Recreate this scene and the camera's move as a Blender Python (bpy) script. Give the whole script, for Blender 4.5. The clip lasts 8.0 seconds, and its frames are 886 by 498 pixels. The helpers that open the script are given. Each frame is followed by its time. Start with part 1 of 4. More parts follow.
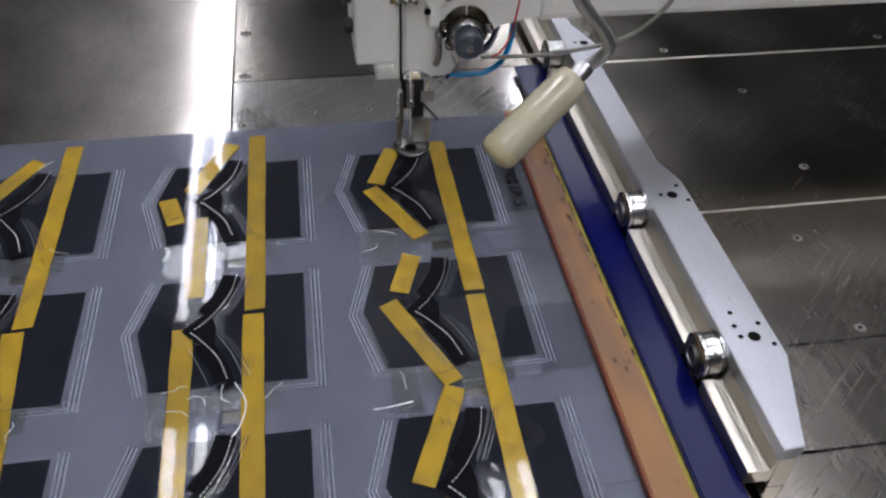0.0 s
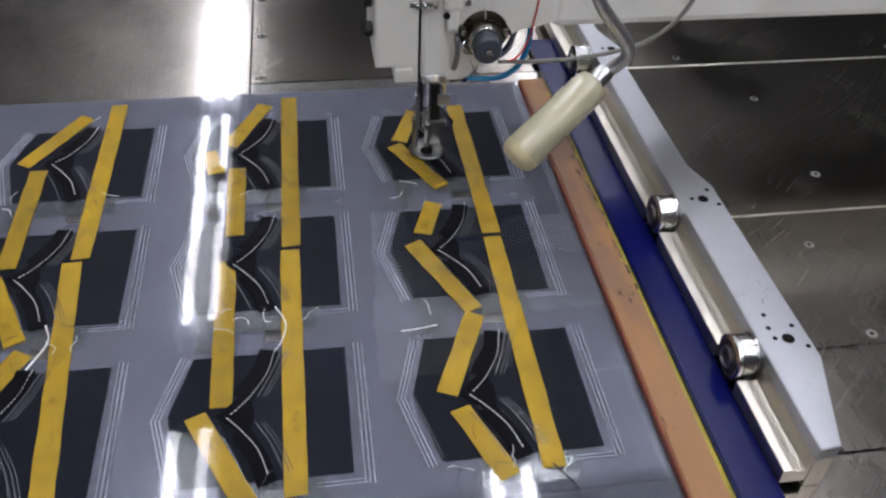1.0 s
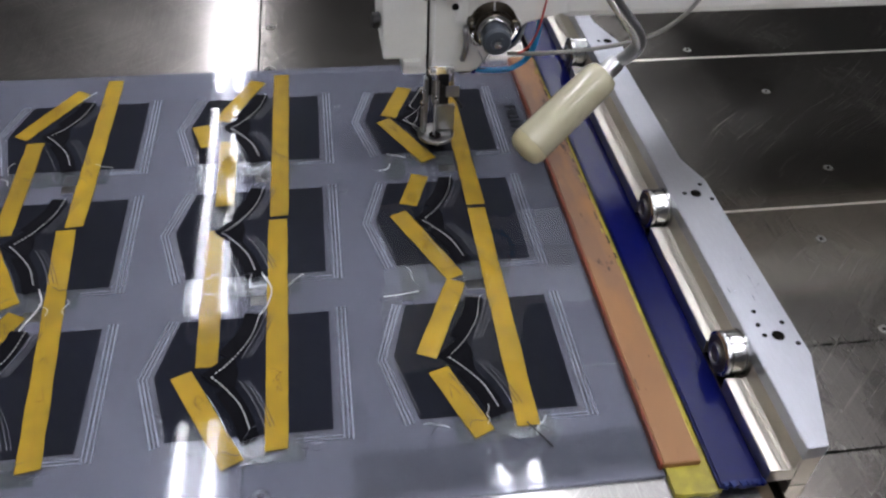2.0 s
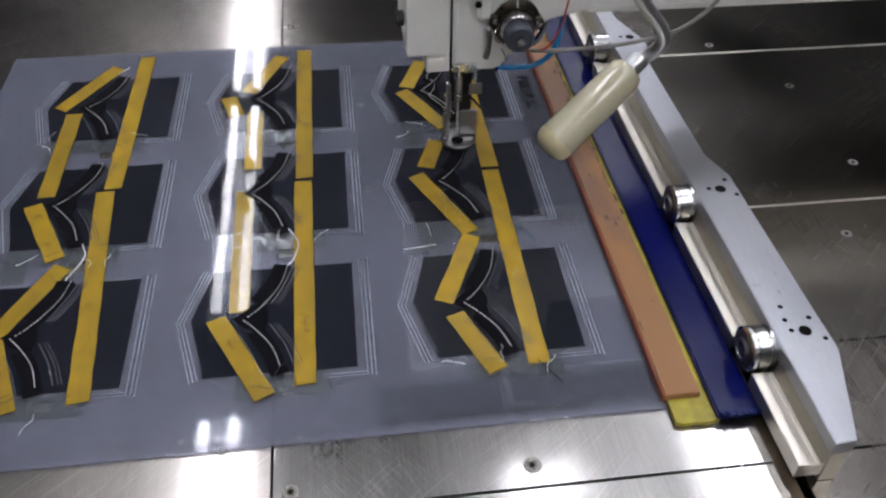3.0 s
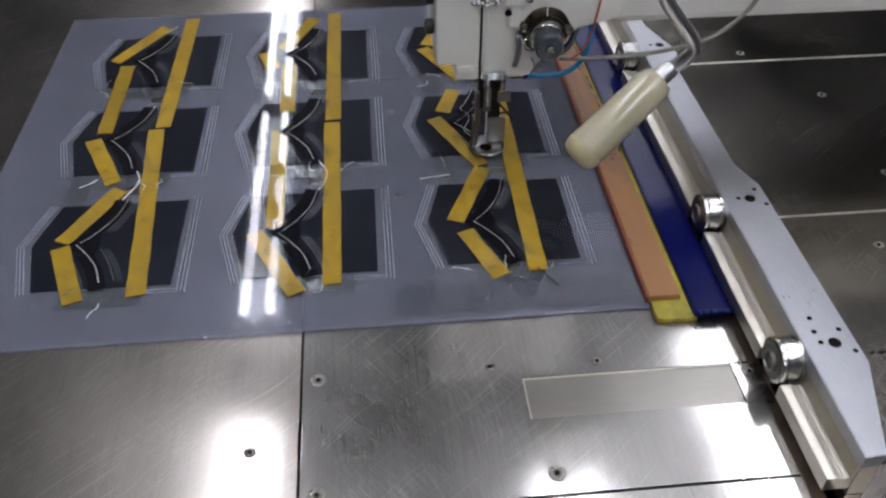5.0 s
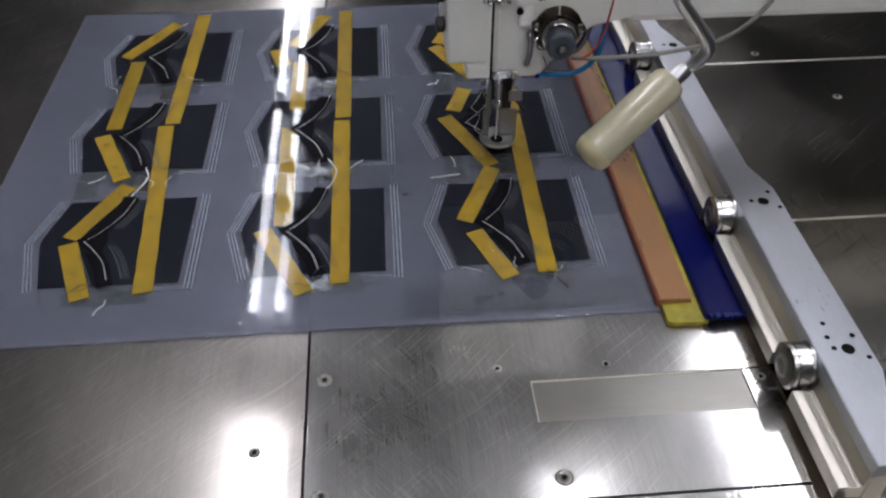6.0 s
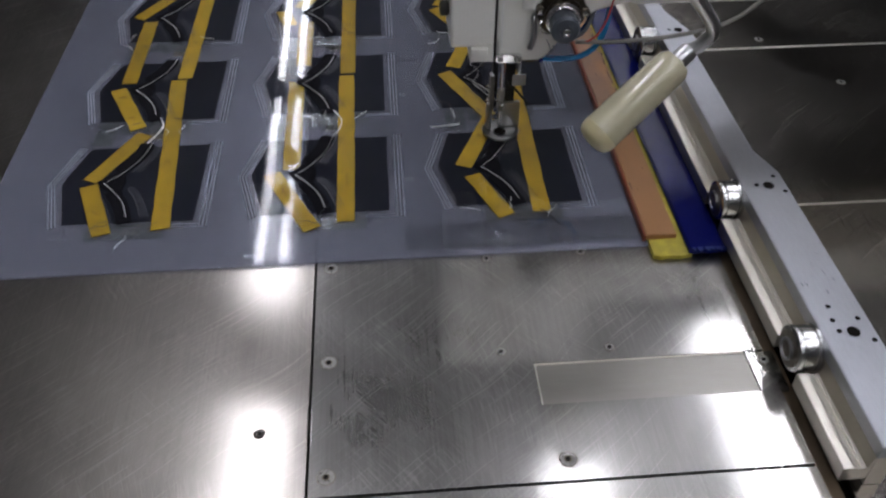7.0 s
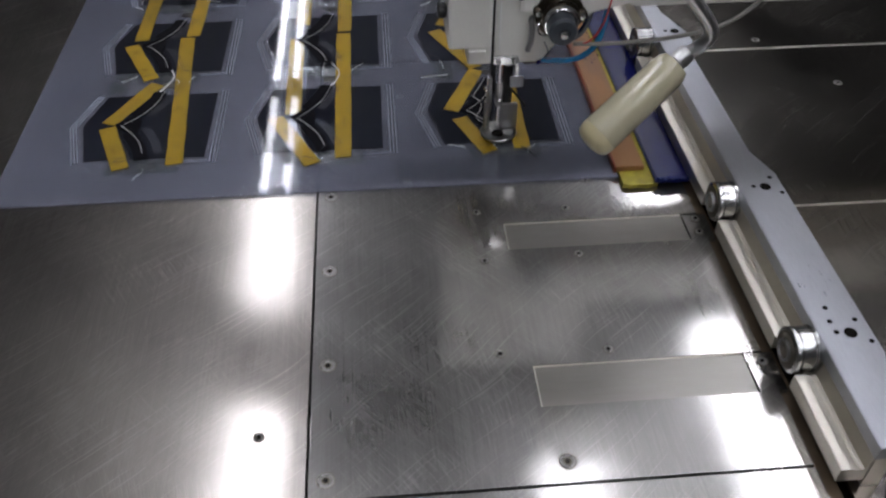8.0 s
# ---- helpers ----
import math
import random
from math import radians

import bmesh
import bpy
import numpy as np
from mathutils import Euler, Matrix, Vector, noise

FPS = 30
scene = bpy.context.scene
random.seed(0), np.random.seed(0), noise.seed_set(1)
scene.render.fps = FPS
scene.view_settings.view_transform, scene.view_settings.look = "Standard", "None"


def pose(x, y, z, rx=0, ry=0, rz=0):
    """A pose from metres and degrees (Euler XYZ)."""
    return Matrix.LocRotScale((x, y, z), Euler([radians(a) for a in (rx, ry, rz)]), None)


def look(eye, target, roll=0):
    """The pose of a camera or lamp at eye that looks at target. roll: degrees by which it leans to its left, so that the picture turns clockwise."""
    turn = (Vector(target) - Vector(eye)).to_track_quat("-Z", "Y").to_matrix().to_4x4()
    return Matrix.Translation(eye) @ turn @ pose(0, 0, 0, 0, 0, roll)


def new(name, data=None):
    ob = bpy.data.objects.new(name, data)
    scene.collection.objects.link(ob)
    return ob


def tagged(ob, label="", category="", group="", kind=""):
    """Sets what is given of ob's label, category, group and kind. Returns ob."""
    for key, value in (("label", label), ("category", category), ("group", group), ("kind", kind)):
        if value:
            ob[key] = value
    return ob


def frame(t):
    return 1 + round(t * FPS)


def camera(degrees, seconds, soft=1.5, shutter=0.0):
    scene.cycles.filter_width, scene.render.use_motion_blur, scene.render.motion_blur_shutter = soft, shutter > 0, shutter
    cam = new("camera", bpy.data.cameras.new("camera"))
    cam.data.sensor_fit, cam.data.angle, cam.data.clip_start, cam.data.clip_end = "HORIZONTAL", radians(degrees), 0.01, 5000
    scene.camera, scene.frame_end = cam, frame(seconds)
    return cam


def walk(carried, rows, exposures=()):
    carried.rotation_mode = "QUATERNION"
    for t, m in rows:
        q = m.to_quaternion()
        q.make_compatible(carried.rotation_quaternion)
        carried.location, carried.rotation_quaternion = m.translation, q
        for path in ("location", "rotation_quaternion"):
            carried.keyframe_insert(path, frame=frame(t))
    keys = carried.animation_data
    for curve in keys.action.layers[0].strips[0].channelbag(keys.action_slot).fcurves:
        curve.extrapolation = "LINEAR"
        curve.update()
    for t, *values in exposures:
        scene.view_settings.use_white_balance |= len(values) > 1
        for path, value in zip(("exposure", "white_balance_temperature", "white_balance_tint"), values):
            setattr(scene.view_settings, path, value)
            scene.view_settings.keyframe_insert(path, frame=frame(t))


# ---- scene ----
cam = camera(54.8, 8.0, soft=2.4)
PATH = [
    (0.0, (0.0614, -0.2721, 0.4278), (0.1987, 0.4625, -0.2367), 2.18),
    (0.5, (0.0578, -0.2744, 0.4300), (0.1913, 0.4594, -0.2362), 2.22),
    (1.0, (0.0494, -0.2774, 0.4294), (0.1859, 0.4620, -0.2299), 2.82),
    (2.5, (0.0519, -0.2739, 0.4258), (0.1674, 0.4611, -0.2424), 1.85),
    (3.0, (0.0455, -0.2768, 0.4286), (0.1503, 0.4595, -0.2398), 1.17),
    (3.5, (0.0459, -0.2768, 0.4268), (0.1418, 0.4608, -0.2416), 1.09),
    (4.0, (0.0437, -0.2788, 0.4302), (0.1364, 0.4602, -0.2371), 1.01),
    (5.5, (0.0465, -0.2767, 0.4313), (0.1112, 0.4687, -0.2321), -0.02),
    (6.0, (0.0472, -0.2735, 0.4290), (0.1080, 0.4700, -0.2369), 0.12),
    (6.5, (0.0465, -0.2729, 0.4266), (0.1035, 0.4659, -0.2450), -0.02),
    (7.0, (0.0446, -0.2768, 0.4260), (0.1043, 0.4590, -0.2485), 0.17),
    (7.5, (0.0455, -0.2756, 0.4274), (0.1069, 0.4588, -0.2485), 0.34),
    (8.0, (0.0433, -0.2755, 0.4275), (0.1070, 0.4598, -0.2474), 0.18),
]
EXPOSURES = [(0.0, 0.0), (1.0, 0.2), (2.5, 0.1), (3.5, -0.08), (5.5, -0.08), (6.5, -0.42), (8.0, -0.46)]
walk(cam, [(t, look(eye, target, roll)) for t, eye, target, roll in PATH], EXPOSURES)

# ---- light: fluorescent tubes on a grey ceiling, some added as fill, and a little grey air light ----
world = bpy.data.worlds.new("world")
scene.world = world
world.use_nodes = True
world.node_tree.nodes["Background"].inputs[0].default_value = (0.5, 0.52, 0.55, 1)
world.node_tree.nodes["Background"].inputs[1].default_value = 0.02
TUBE_POWER = 18.5
LAMP_Z = 1.55


# ---- materials ----
def material(name, base, rough=0.5, metal=0.0, grain=0.0, scale=200.0, stretch=(1, 1, 1), bump=0.0, coat=0.0,
             rough_var=0.0, blotch=0.0, blotch_scale=12.0, each=0.0, spec=0.5):
    """A surface with fine grain, wide blotches, uneven gloss and relief."""
    m = bpy.data.materials.new(name)
    m.use_nodes = True
    nt = m.node_tree
    b = nt.nodes["Principled BSDF"]
    b.inputs["Metallic"].default_value = metal
    b.inputs["Roughness"].default_value = rough
    b.inputs["Coat Weight"].default_value = coat
    b.inputs["Coat Roughness"].default_value = 0.04
    b.inputs["Specular IOR Level"].default_value = spec
    co = nt.nodes.new("ShaderNodeTexCoord")
    mp = nt.nodes.new("ShaderNodeMapping")
    mp.inputs["Scale"].default_value = stretch
    nt.links.new(co.outputs["Object"], mp.inputs["Vector"])
    n1 = nt.nodes.new("ShaderNodeTexNoise")
    n1.inputs["Scale"].default_value, n1.inputs["Detail"].default_value = scale, 6
    nt.links.new(mp.outputs[0], n1.inputs["Vector"])
    n2 = nt.nodes.new("ShaderNodeTexNoise")
    n2.inputs["Scale"].default_value, n2.inputs["Detail"].default_value = blotch_scale, 4
    nt.links.new(co.outputs["Object"], n2.inputs["Vector"])

    def spread(out, amount):
        r = nt.nodes.new("ShaderNodeMapRange")
        r.inputs["From Min"].default_value, r.inputs["From Max"].default_value = 0.25, 0.75
        r.inputs["To Min"].default_value, r.inputs["To Max"].default_value = 1 - amount, 1 + amount
        nt.links.new(out, r.inputs["Value"])
        return r.outputs[0]

    def times(a, c):
        k = nt.nodes.new("ShaderNodeMath")
        k.operation = "MULTIPLY"
        nt.links.new(a, k.inputs[0])
        nt.links.new(c, k.inputs[1])
        return k.outputs[0]

    value = times(spread(n1.outputs["Fac"], grain), spread(n2.outputs["Fac"], blotch))
    if each:
        info = nt.nodes.new("ShaderNodeObjectInfo")
        value = times(value, spread(info.outputs["Random"], each))
    mix = nt.nodes.new("ShaderNodeMixRGB")
    mix.blend_type, mix.inputs[0].default_value = "MULTIPLY", 1.0
    mix.inputs[1].default_value = (*base, 1)
    nt.links.new(value, mix.inputs[2])
    nt.links.new(mix.outputs[0], b.inputs["Base Color"])
    if rough_var:
        mr = nt.nodes.new("ShaderNodeMath")
        mr.operation, mr.inputs[1].default_value = "MULTIPLY", rough
        mr.use_clamp = True
        nt.links.new(times(spread(n1.outputs["Fac"], rough_var), spread(n2.outputs["Fac"], rough_var)), mr.inputs[0])
        nt.links.new(mr.outputs[0], b.inputs["Roughness"])
    if bump:
        bp = nt.nodes.new("ShaderNodeBump")
        bp.inputs["Strength"].default_value, bp.inputs["Distance"].default_value = bump, 0.0004
        nt.links.new(n1.outputs["Fac"], bp.inputs["Height"])
        nt.links.new(bp.outputs[0], b.inputs["Normal"])
    return m


def scratched_steel(name, base, rough, hazy=0.30, scored=0.30):
    """Worn steel plate: a clear reflection under a wide haze from fine rubbing, with swirls of scratches that catch light."""
    m = bpy.data.materials.new(name)
    m.use_nodes = True
    nt = m.node_tree
    b = nt.nodes["Principled BSDF"]
    b.inputs["Metallic"].default_value = 1.0
    co = nt.nodes.new("ShaderNodeTexCoord")
    swirl = nt.nodes.new("ShaderNodeTexNoise")
    swirl.inputs["Scale"].default_value, swirl.inputs["Detail"].default_value = 7.0, 1
    nt.links.new(co.outputs["Object"], swirl.inputs["Vector"])
    bent = nt.nodes.new("ShaderNodeMixRGB")
    bent.blend_type, bent.inputs[0].default_value = "ADD", 0.035
    nt.links.new(co.outputs["Object"], bent.inputs[1])
    nt.links.new(swirl.outputs["Color"], bent.inputs[2])

    def field(turn, stretch, scale, lo, hi, to0, to1, detail=3, curved=False):
        mp = nt.nodes.new("ShaderNodeMapping")
        mp.vector_type = "TEXTURE"
        mp.inputs["Rotation"].default_value[2] = radians(turn)
        mp.inputs["Scale"].default_value = [1 / k for k in stretch]
        nt.links.new(bent.outputs[0] if curved else co.outputs["Object"], mp.inputs["Vector"])
        n = nt.nodes.new("ShaderNodeTexNoise")
        n.inputs["Scale"].default_value, n.inputs["Detail"].default_value = scale, detail
        nt.links.new(mp.outputs[0], n.inputs["Vector"])
        r = nt.nodes.new("ShaderNodeMapRange")
        for key, v in (("From Min", lo), ("From Max", hi), ("To Min", to0), ("To Max", to1)):
            r.inputs[key].default_value = v
        nt.links.new(n.outputs["Fac"], r.inputs["Value"])
        return r.outputs[0]

    def op(kind, a, c):
        k = nt.nodes.new("ShaderNodeMath")
        k.operation = kind
        nt.links.new(a, k.inputs[0])
        nt.links.new(c, k.inputs[1])
        return k.outputs[0]

    def weighted(*terms, start=None):
        total = None
        for out, w in terms:
            k = nt.nodes.new("ShaderNodeMath")
            k.operation, k.inputs[1].default_value = "MULTIPLY", w
            nt.links.new(out, k.inputs[0])
            total = k.outputs[0] if total is None else op("ADD", total, k.outputs[0])
        if start is not None:
            k = nt.nodes.new("ShaderNodeMath")
            k.operation, k.inputs[1].default_value = "ADD", start
            k.use_clamp = True
            nt.links.new(total, k.inputs[0])
            total = k.outputs[0]
        return total

    grain = field(0, (60, 1.2, 1), 12, 0.3, 0.7, 0.0, 1.0, 5)
    smear = field(20, (1, 0.6, 1), 8, 0.36, 0.66, 0.0, 1.0, 7)
    marks = None
    for turn, scale, where in ((38, 11, 9), (-40, 14, 7), (-52, 12, 8), (10, 13, 8)):
        lines = field(turn, (120, 4, 1), scale, 0.50, 0.72, 0.0, 1.0, 4, True)
        spots = field(turn + 40, (1.6, 1, 1), where, 0.46, 0.70, 0.0, 1.0, 3)
        one = op("MULTIPLY", lines, spots)
        marks = one if marks is None else op("MAXIMUM", marks, one)
    deep = field(-50, (260, 2.5, 1), 4, 0.64, 0.70, 0.0, 1.0, 1, True)

    nt.links.new(weighted((grain, 0.03), (smear, 0.05), start=rough - 0.03), b.inputs["Roughness"])
    mix = nt.nodes.new("ShaderNodeMixRGB")
    mix.blend_type, mix.inputs[0].default_value = "MULTIPLY", 1.0
    mix.inputs[1].default_value = (*base, 1)
    rub = op("MULTIPLY", field(0, (330, 7, 1), 4, 0.56, 0.64, 0.0, 1.0, 2), field(15, (1.5, 1, 1), 8, 0.52, 0.62, 0.0, 1.0, 2))
    nt.links.new(weighted((grain, 0.12), (smear, -0.14), (rub, -0.35), start=0.97), mix.inputs[2])
    nt.links.new(mix.outputs[0], b.inputs["Base Color"])
    bp = nt.nodes.new("ShaderNodeBump")
    bp.inputs["Strength"].default_value, bp.inputs["Distance"].default_value = 0.08, 0.0002
    nt.links.new(grain, bp.inputs["Height"])
    nt.links.new(bp.outputs[0], b.inputs["Normal"])
    haze = nt.nodes.new("ShaderNodeBsdfGlossy")
    haze.inputs["Roughness"].default_value = 0.34
    haze.inputs["Color"].default_value = (*[k * 1.12 for k in base], 1)
    both = nt.nodes.new("ShaderNodeMixShader")
    nt.links.new(weighted((smear, 0.24), (marks, scored), (deep, 0.14), (grain, 0.06), start=hazy - 0.12), both.inputs[0])
    nt.links.new(b.outputs[0], both.inputs[1])
    nt.links.new(haze.outputs[0], both.inputs[2])
    nt.links.new(both.outputs[0], nt.nodes["Material Output"].inputs[0])
    return m


def film(name, tint, body, gloss_rough, milky, bend=0.012, gloss=0.04):
    """Clear plastic: part milky, part see-through, with a clear gloss."""
    m = bpy.data.materials.new(name)
    m.use_nodes = True
    nt = m.node_tree
    nt.nodes.clear()
    out = nt.nodes.new("ShaderNodeOutputMaterial")
    tr, df, gl = (nt.nodes.new("ShaderNodeBsdf" + k) for k in ("Transparent", "Diffuse", "Glossy"))
    tr.inputs[0].default_value, df.inputs[0].default_value = (*tint, 1), (*body, 1)
    gl.inputs["Roughness"].default_value = gloss_rough
    co = nt.nodes.new("ShaderNodeTexCoord")
    n1 = nt.nodes.new("ShaderNodeTexNoise")
    n1.inputs["Scale"].default_value, n1.inputs["Detail"].default_value = 6.0, 1
    nt.links.new(co.outputs["Object"], n1.inputs["Vector"])
    n2 = nt.nodes.new("ShaderNodeTexNoise")
    n2.inputs["Scale"].default_value, n2.inputs["Detail"].default_value = 16.0, 5
    n2.inputs["Roughness"].default_value, n2.inputs["Distortion"].default_value = 0.55, 0.1
    nt.links.new(co.outputs["Object"], n2.inputs["Vector"])
    bp = nt.nodes.new("ShaderNodeBump")
    bp.inputs["Strength"].default_value, bp.inputs["Distance"].default_value = bend, 0.02
    nt.links.new(n1.outputs["Fac"], bp.inputs["Height"])
    nt.links.new(bp.outputs[0], gl.inputs["Normal"])
    mr = nt.nodes.new("ShaderNodeMapRange")
    mr.inputs["From Min"].default_value, mr.inputs["From Max"].default_value = 0.3, 0.7
    mr.inputs["To Min"].default_value, mr.inputs["To Max"].default_value = milky * 0.80, min(1.0, milky * 1.16)
    nt.links.new(n2.outputs["Fac"], mr.inputs["Value"])
    a, c = nt.nodes.new("ShaderNodeMixShader"), nt.nodes.new("ShaderNodeMixShader")
    nt.links.new(mr.outputs[0], a.inputs[0])
    nt.links.new(tr.outputs[0], a.inputs[1])
    nt.links.new(df.outputs[0], a.inputs[2])
    lw = nt.nodes.new("ShaderNodeLayerWeight")
    lw.inputs["Blend"].default_value = 0.5
    pw, ad = nt.nodes.new("ShaderNodeMath"), nt.nodes.new("ShaderNodeMath")
    pw.operation, pw.inputs[1].default_value = "POWER", 5.0
    ad.operation, ad.inputs[1].default_value, ad.inputs[2].default_value = "MULTIPLY_ADD", 0.96, gloss
    nt.links.new(lw.outputs["Facing"], pw.inputs[0])
    nt.links.new(pw.outputs[0], ad.inputs[0])
    nt.links.new(ad.outputs[0], c.inputs[0])
    nt.links.new(a.outputs[0], c.inputs[1])
    nt.links.new(gl.outputs[0], c.inputs[2])
    nt.links.new(c.outputs[0], out.inputs[0])
    return m


def worn_paint(name, base, under, rough):
    """Paint rubbed through to the board beneath, more so towards its far end, with dark nicks."""
    m = bpy.data.materials.new(name)
    m.use_nodes = True
    nt = m.node_tree
    b = nt.nodes["Principled BSDF"]
    b.inputs["Roughness"].default_value = rough
    co = nt.nodes.new("ShaderNodeTexCoord")
    xyz = nt.nodes.new("ShaderNodeSeparateXYZ")
    nt.links.new(co.outputs["Object"], xyz.inputs[0])
    mp = nt.nodes.new("ShaderNodeMapping")
    mp.inputs["Scale"].default_value = (1, 0.3, 1)
    nt.links.new(co.outputs["Object"], mp.inputs["Vector"])

    def noise(scale, lo, hi):
        n = nt.nodes.new("ShaderNodeTexNoise")
        n.inputs["Scale"].default_value, n.inputs["Detail"].default_value = scale, 7
        nt.links.new(mp.outputs[0], n.inputs["Vector"])
        r = nt.nodes.new("ShaderNodeMapRange")
        r.inputs["From Min"].default_value, r.inputs["From Max"].default_value = lo, hi
        nt.links.new(n.outputs["Fac"], r.inputs["Value"])
        return r.outputs[0]

    far = nt.nodes.new("ShaderNodeMapRange")
    far.inputs["From Min"].default_value, far.inputs["From Max"].default_value = 0.08, 0.26
    far.inputs["To Min"].default_value = 0.15
    nt.links.new(xyz.outputs[1], far.inputs["Value"])
    k = nt.nodes.new("ShaderNodeMath")
    k.operation = "MULTIPLY"
    nt.links.new(noise(50, 0.32, 0.54), k.inputs[0])
    nt.links.new(far.outputs[0], k.inputs[1])
    mix = nt.nodes.new("ShaderNodeMixRGB")
    mix.inputs[1].default_value, mix.inputs[2].default_value = (*base, 1), (*under, 1)
    nt.links.new(k.outputs[0], mix.inputs[0])
    nick = nt.nodes.new("ShaderNodeMixRGB")
    nick.inputs[2].default_value = (0.06, 0.03, 0.018, 1)
    nt.links.new(noise(170, 0.64, 0.72), nick.inputs[0])
    nt.links.new(mix.outputs[0], nick.inputs[1])
    nt.links.new(nick.outputs[0], b.inputs["Base Color"])
    bp = nt.nodes.new("ShaderNodeBump")
    bp.inputs["Strength"].default_value, bp.inputs["Distance"].default_value = 0.4, 0.0005
    nt.links.new(k.outputs[0], bp.inputs["Height"])
    nt.links.new(bp.outputs[0], b.inputs["Normal"])
    return m


def glow(name, colour, power):
    m = bpy.data.materials.new(name)
    m.use_nodes = True
    b = m.node_tree.nodes["Principled BSDF"]
    b.inputs["Base Color"].default_value = (0.8, 0.8, 0.8, 1)
    b.inputs["Emission Color"].default_value = (*colour, 1)
    b.inputs["Emission Strength"].default_value = power
    return m


STEEL = scratched_steel("brushed_steel", (0.47, 0.435, 0.40), 0.118, 0.38, 0.20)
STEEL_CLEAN = scratched_steel("polished_steel", (0.45, 0.435, 0.415), 0.09, 0.28, 0.22)
STEEL_SIDE = scratched_steel("smooth_steel", (0.32, 0.295, 0.265), 0.15, 0.07, 0.24)
STEEL_DARK = material("strip_steel", (0.30, 0.285, 0.26), 0.32, 1.0, 0.04, 40, (1, 6, 1), 0.0, 0, 0.03, 0.08, 14)
ALU = material("machined_aluminium", (0.42, 0.43, 0.46), 0.36, 1.0, 0.06, 120, (8, 1, 1), 0.05, 0, 0.15, 0.06, 14)
SCREW_STEEL = material("dulled_screw_steel", (0.33, 0.32, 0.305), 0.3, 1.0, 0.08, 600, (1, 1, 1), 0.0, 0, 0.2)
CHROME = material("chrome", (0.75, 0.75, 0.74), 0.12, 1.0, 0.04, 300, (1, 1, 1), 0.0, 0, 0.2, 0.05, 40)
MILLED = material("milled_aluminium", (0.70, 0.66, 0.58), 0.40, 1.0, 0.08, 90, (1, 0.2, 1), 0.04, 0, 0.15, 0.10, 18)
ROLLED = material("rolled_steel", (0.66, 0.66, 0.65), 0.22, 1.0, 0.06, 300, (20, 1, 1), 0.02, 0, 0.2)
FOOT_BRIGHT = material("rubbed_foot_steel", (0.34, 0.34, 0.33), 0.28, 1.0, 0.06, 120, (1, 1, 1), 0.0, 0, 0.05, 0.1, 40)
FOOT_STEEL = material("worn_foot_steel", (0.30, 0.30, 0.30), 0.3, 1.0, 0.10, 400)
BRUSHED_TUBE = material("worn_chrome_tube", (0.62, 0.62, 0.62), 0.32, 1.0, 0.08, 300)
AGED_BRASS = material("aged_dark_brass", (0.10, 0.085, 0.065), 0.33, 1.0, 0.25, 250, (1, 1, 1), 0.03, 0, 0.2, 0.35, 70)
DARK_METAL = material("blackened_steel", (0.05, 0.05, 0.05), 0.4, 0.8, 0.2, 200, (1, 1, 1), 0.03, 0, 0.2, 0.2, 50)
CHANNEL = material("oily_brown_steel", (0.13, 0.095, 0.06), 0.5, 0.4, 0.2, 90, (1, 1, 1), 0.05, 0, 0.2, 0.3, 20)
GREASE = material("greasy_dark_steel", (0.17, 0.15, 0.12), 0.35, 0.9, 0.25, 400, (1, 1, 1), 0.05, 0, 0.2, 0.3, 90)
# near-black stands in for the shade inside bores, sockets, gaps and under the plates
HOLLOW_SHADE = material("hollow_shade_black", (0.008, 0.007, 0.006), 0.8, 0.0, 0.2, 200, spec=0.05)
PAINT = material("cream_enamel", (0.80, 0.79, 0.73), 0.38, 0.0, 0.02, 500, (1, 1, 1), 0.02, 0.1, 0.1, 0.05, 20)
GREY_PLASTIC = material("grey_plastic", (0.055, 0.065, 0.08), 0.35, 0.0, 0.1, 300)
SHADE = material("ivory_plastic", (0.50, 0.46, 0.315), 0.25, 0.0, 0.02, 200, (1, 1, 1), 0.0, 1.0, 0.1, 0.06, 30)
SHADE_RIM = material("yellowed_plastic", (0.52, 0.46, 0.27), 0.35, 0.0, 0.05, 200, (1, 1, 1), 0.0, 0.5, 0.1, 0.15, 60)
FABRIC = material("charcoal_fabric", (0.009, 0.0105, 0.019), 0.8, 0.0, 0.15, 500, (1, 1, 1), 0.05, 0.0, 0.1, 0.15, 25, 0.10, 0.15)
WELT = material("black_webbing", (0.004, 0.004, 0.006), 0.8, 0.0, 0.3, 1500, (1, 1, 1), 0.3, spec=0.1)
TAPE = material("yellow_tape", (0.45, 0.275, 0.004), 0.6, 0.0, 0.06, 250, (1, 1, 1), 0.10, 0.0, 0.1, 0.22, 60, 0.08)
THREAD = material("white_thread", (0.80, 0.80, 0.78), 0.7, 0.0, 0.15, 900)
ORANGE = worn_paint("orange_laminate", (0.35, 0.168, 0.062), (0.215, 0.118, 0.07), 0.55)
RED_EDGE = material("red_edge", (0.21, 0.042, 0.015), 0.55, 0.0, 0.12, 160, (1, 1, 1), 0.1, 0.0, 0.2, 0.2, 40)
BLUE = material("blue_enamel", (0.003, 0.005, 0.068), 0.20, 0.0, 0.06, 150, (1, 1, 1), 0.0, 0.0, 0.1, 0.10, 12, 0.0, 0.09)
SPLINTER = material("dark_splinter", (0.055, 0.032, 0.02), 0.7, 0.0, 0.3, 300)
BLUE_TAPE = material("torn_blue_tape", (0.012, 0.022, 0.12), 0.45, 0.0, 0.2, 200, spec=0.15)
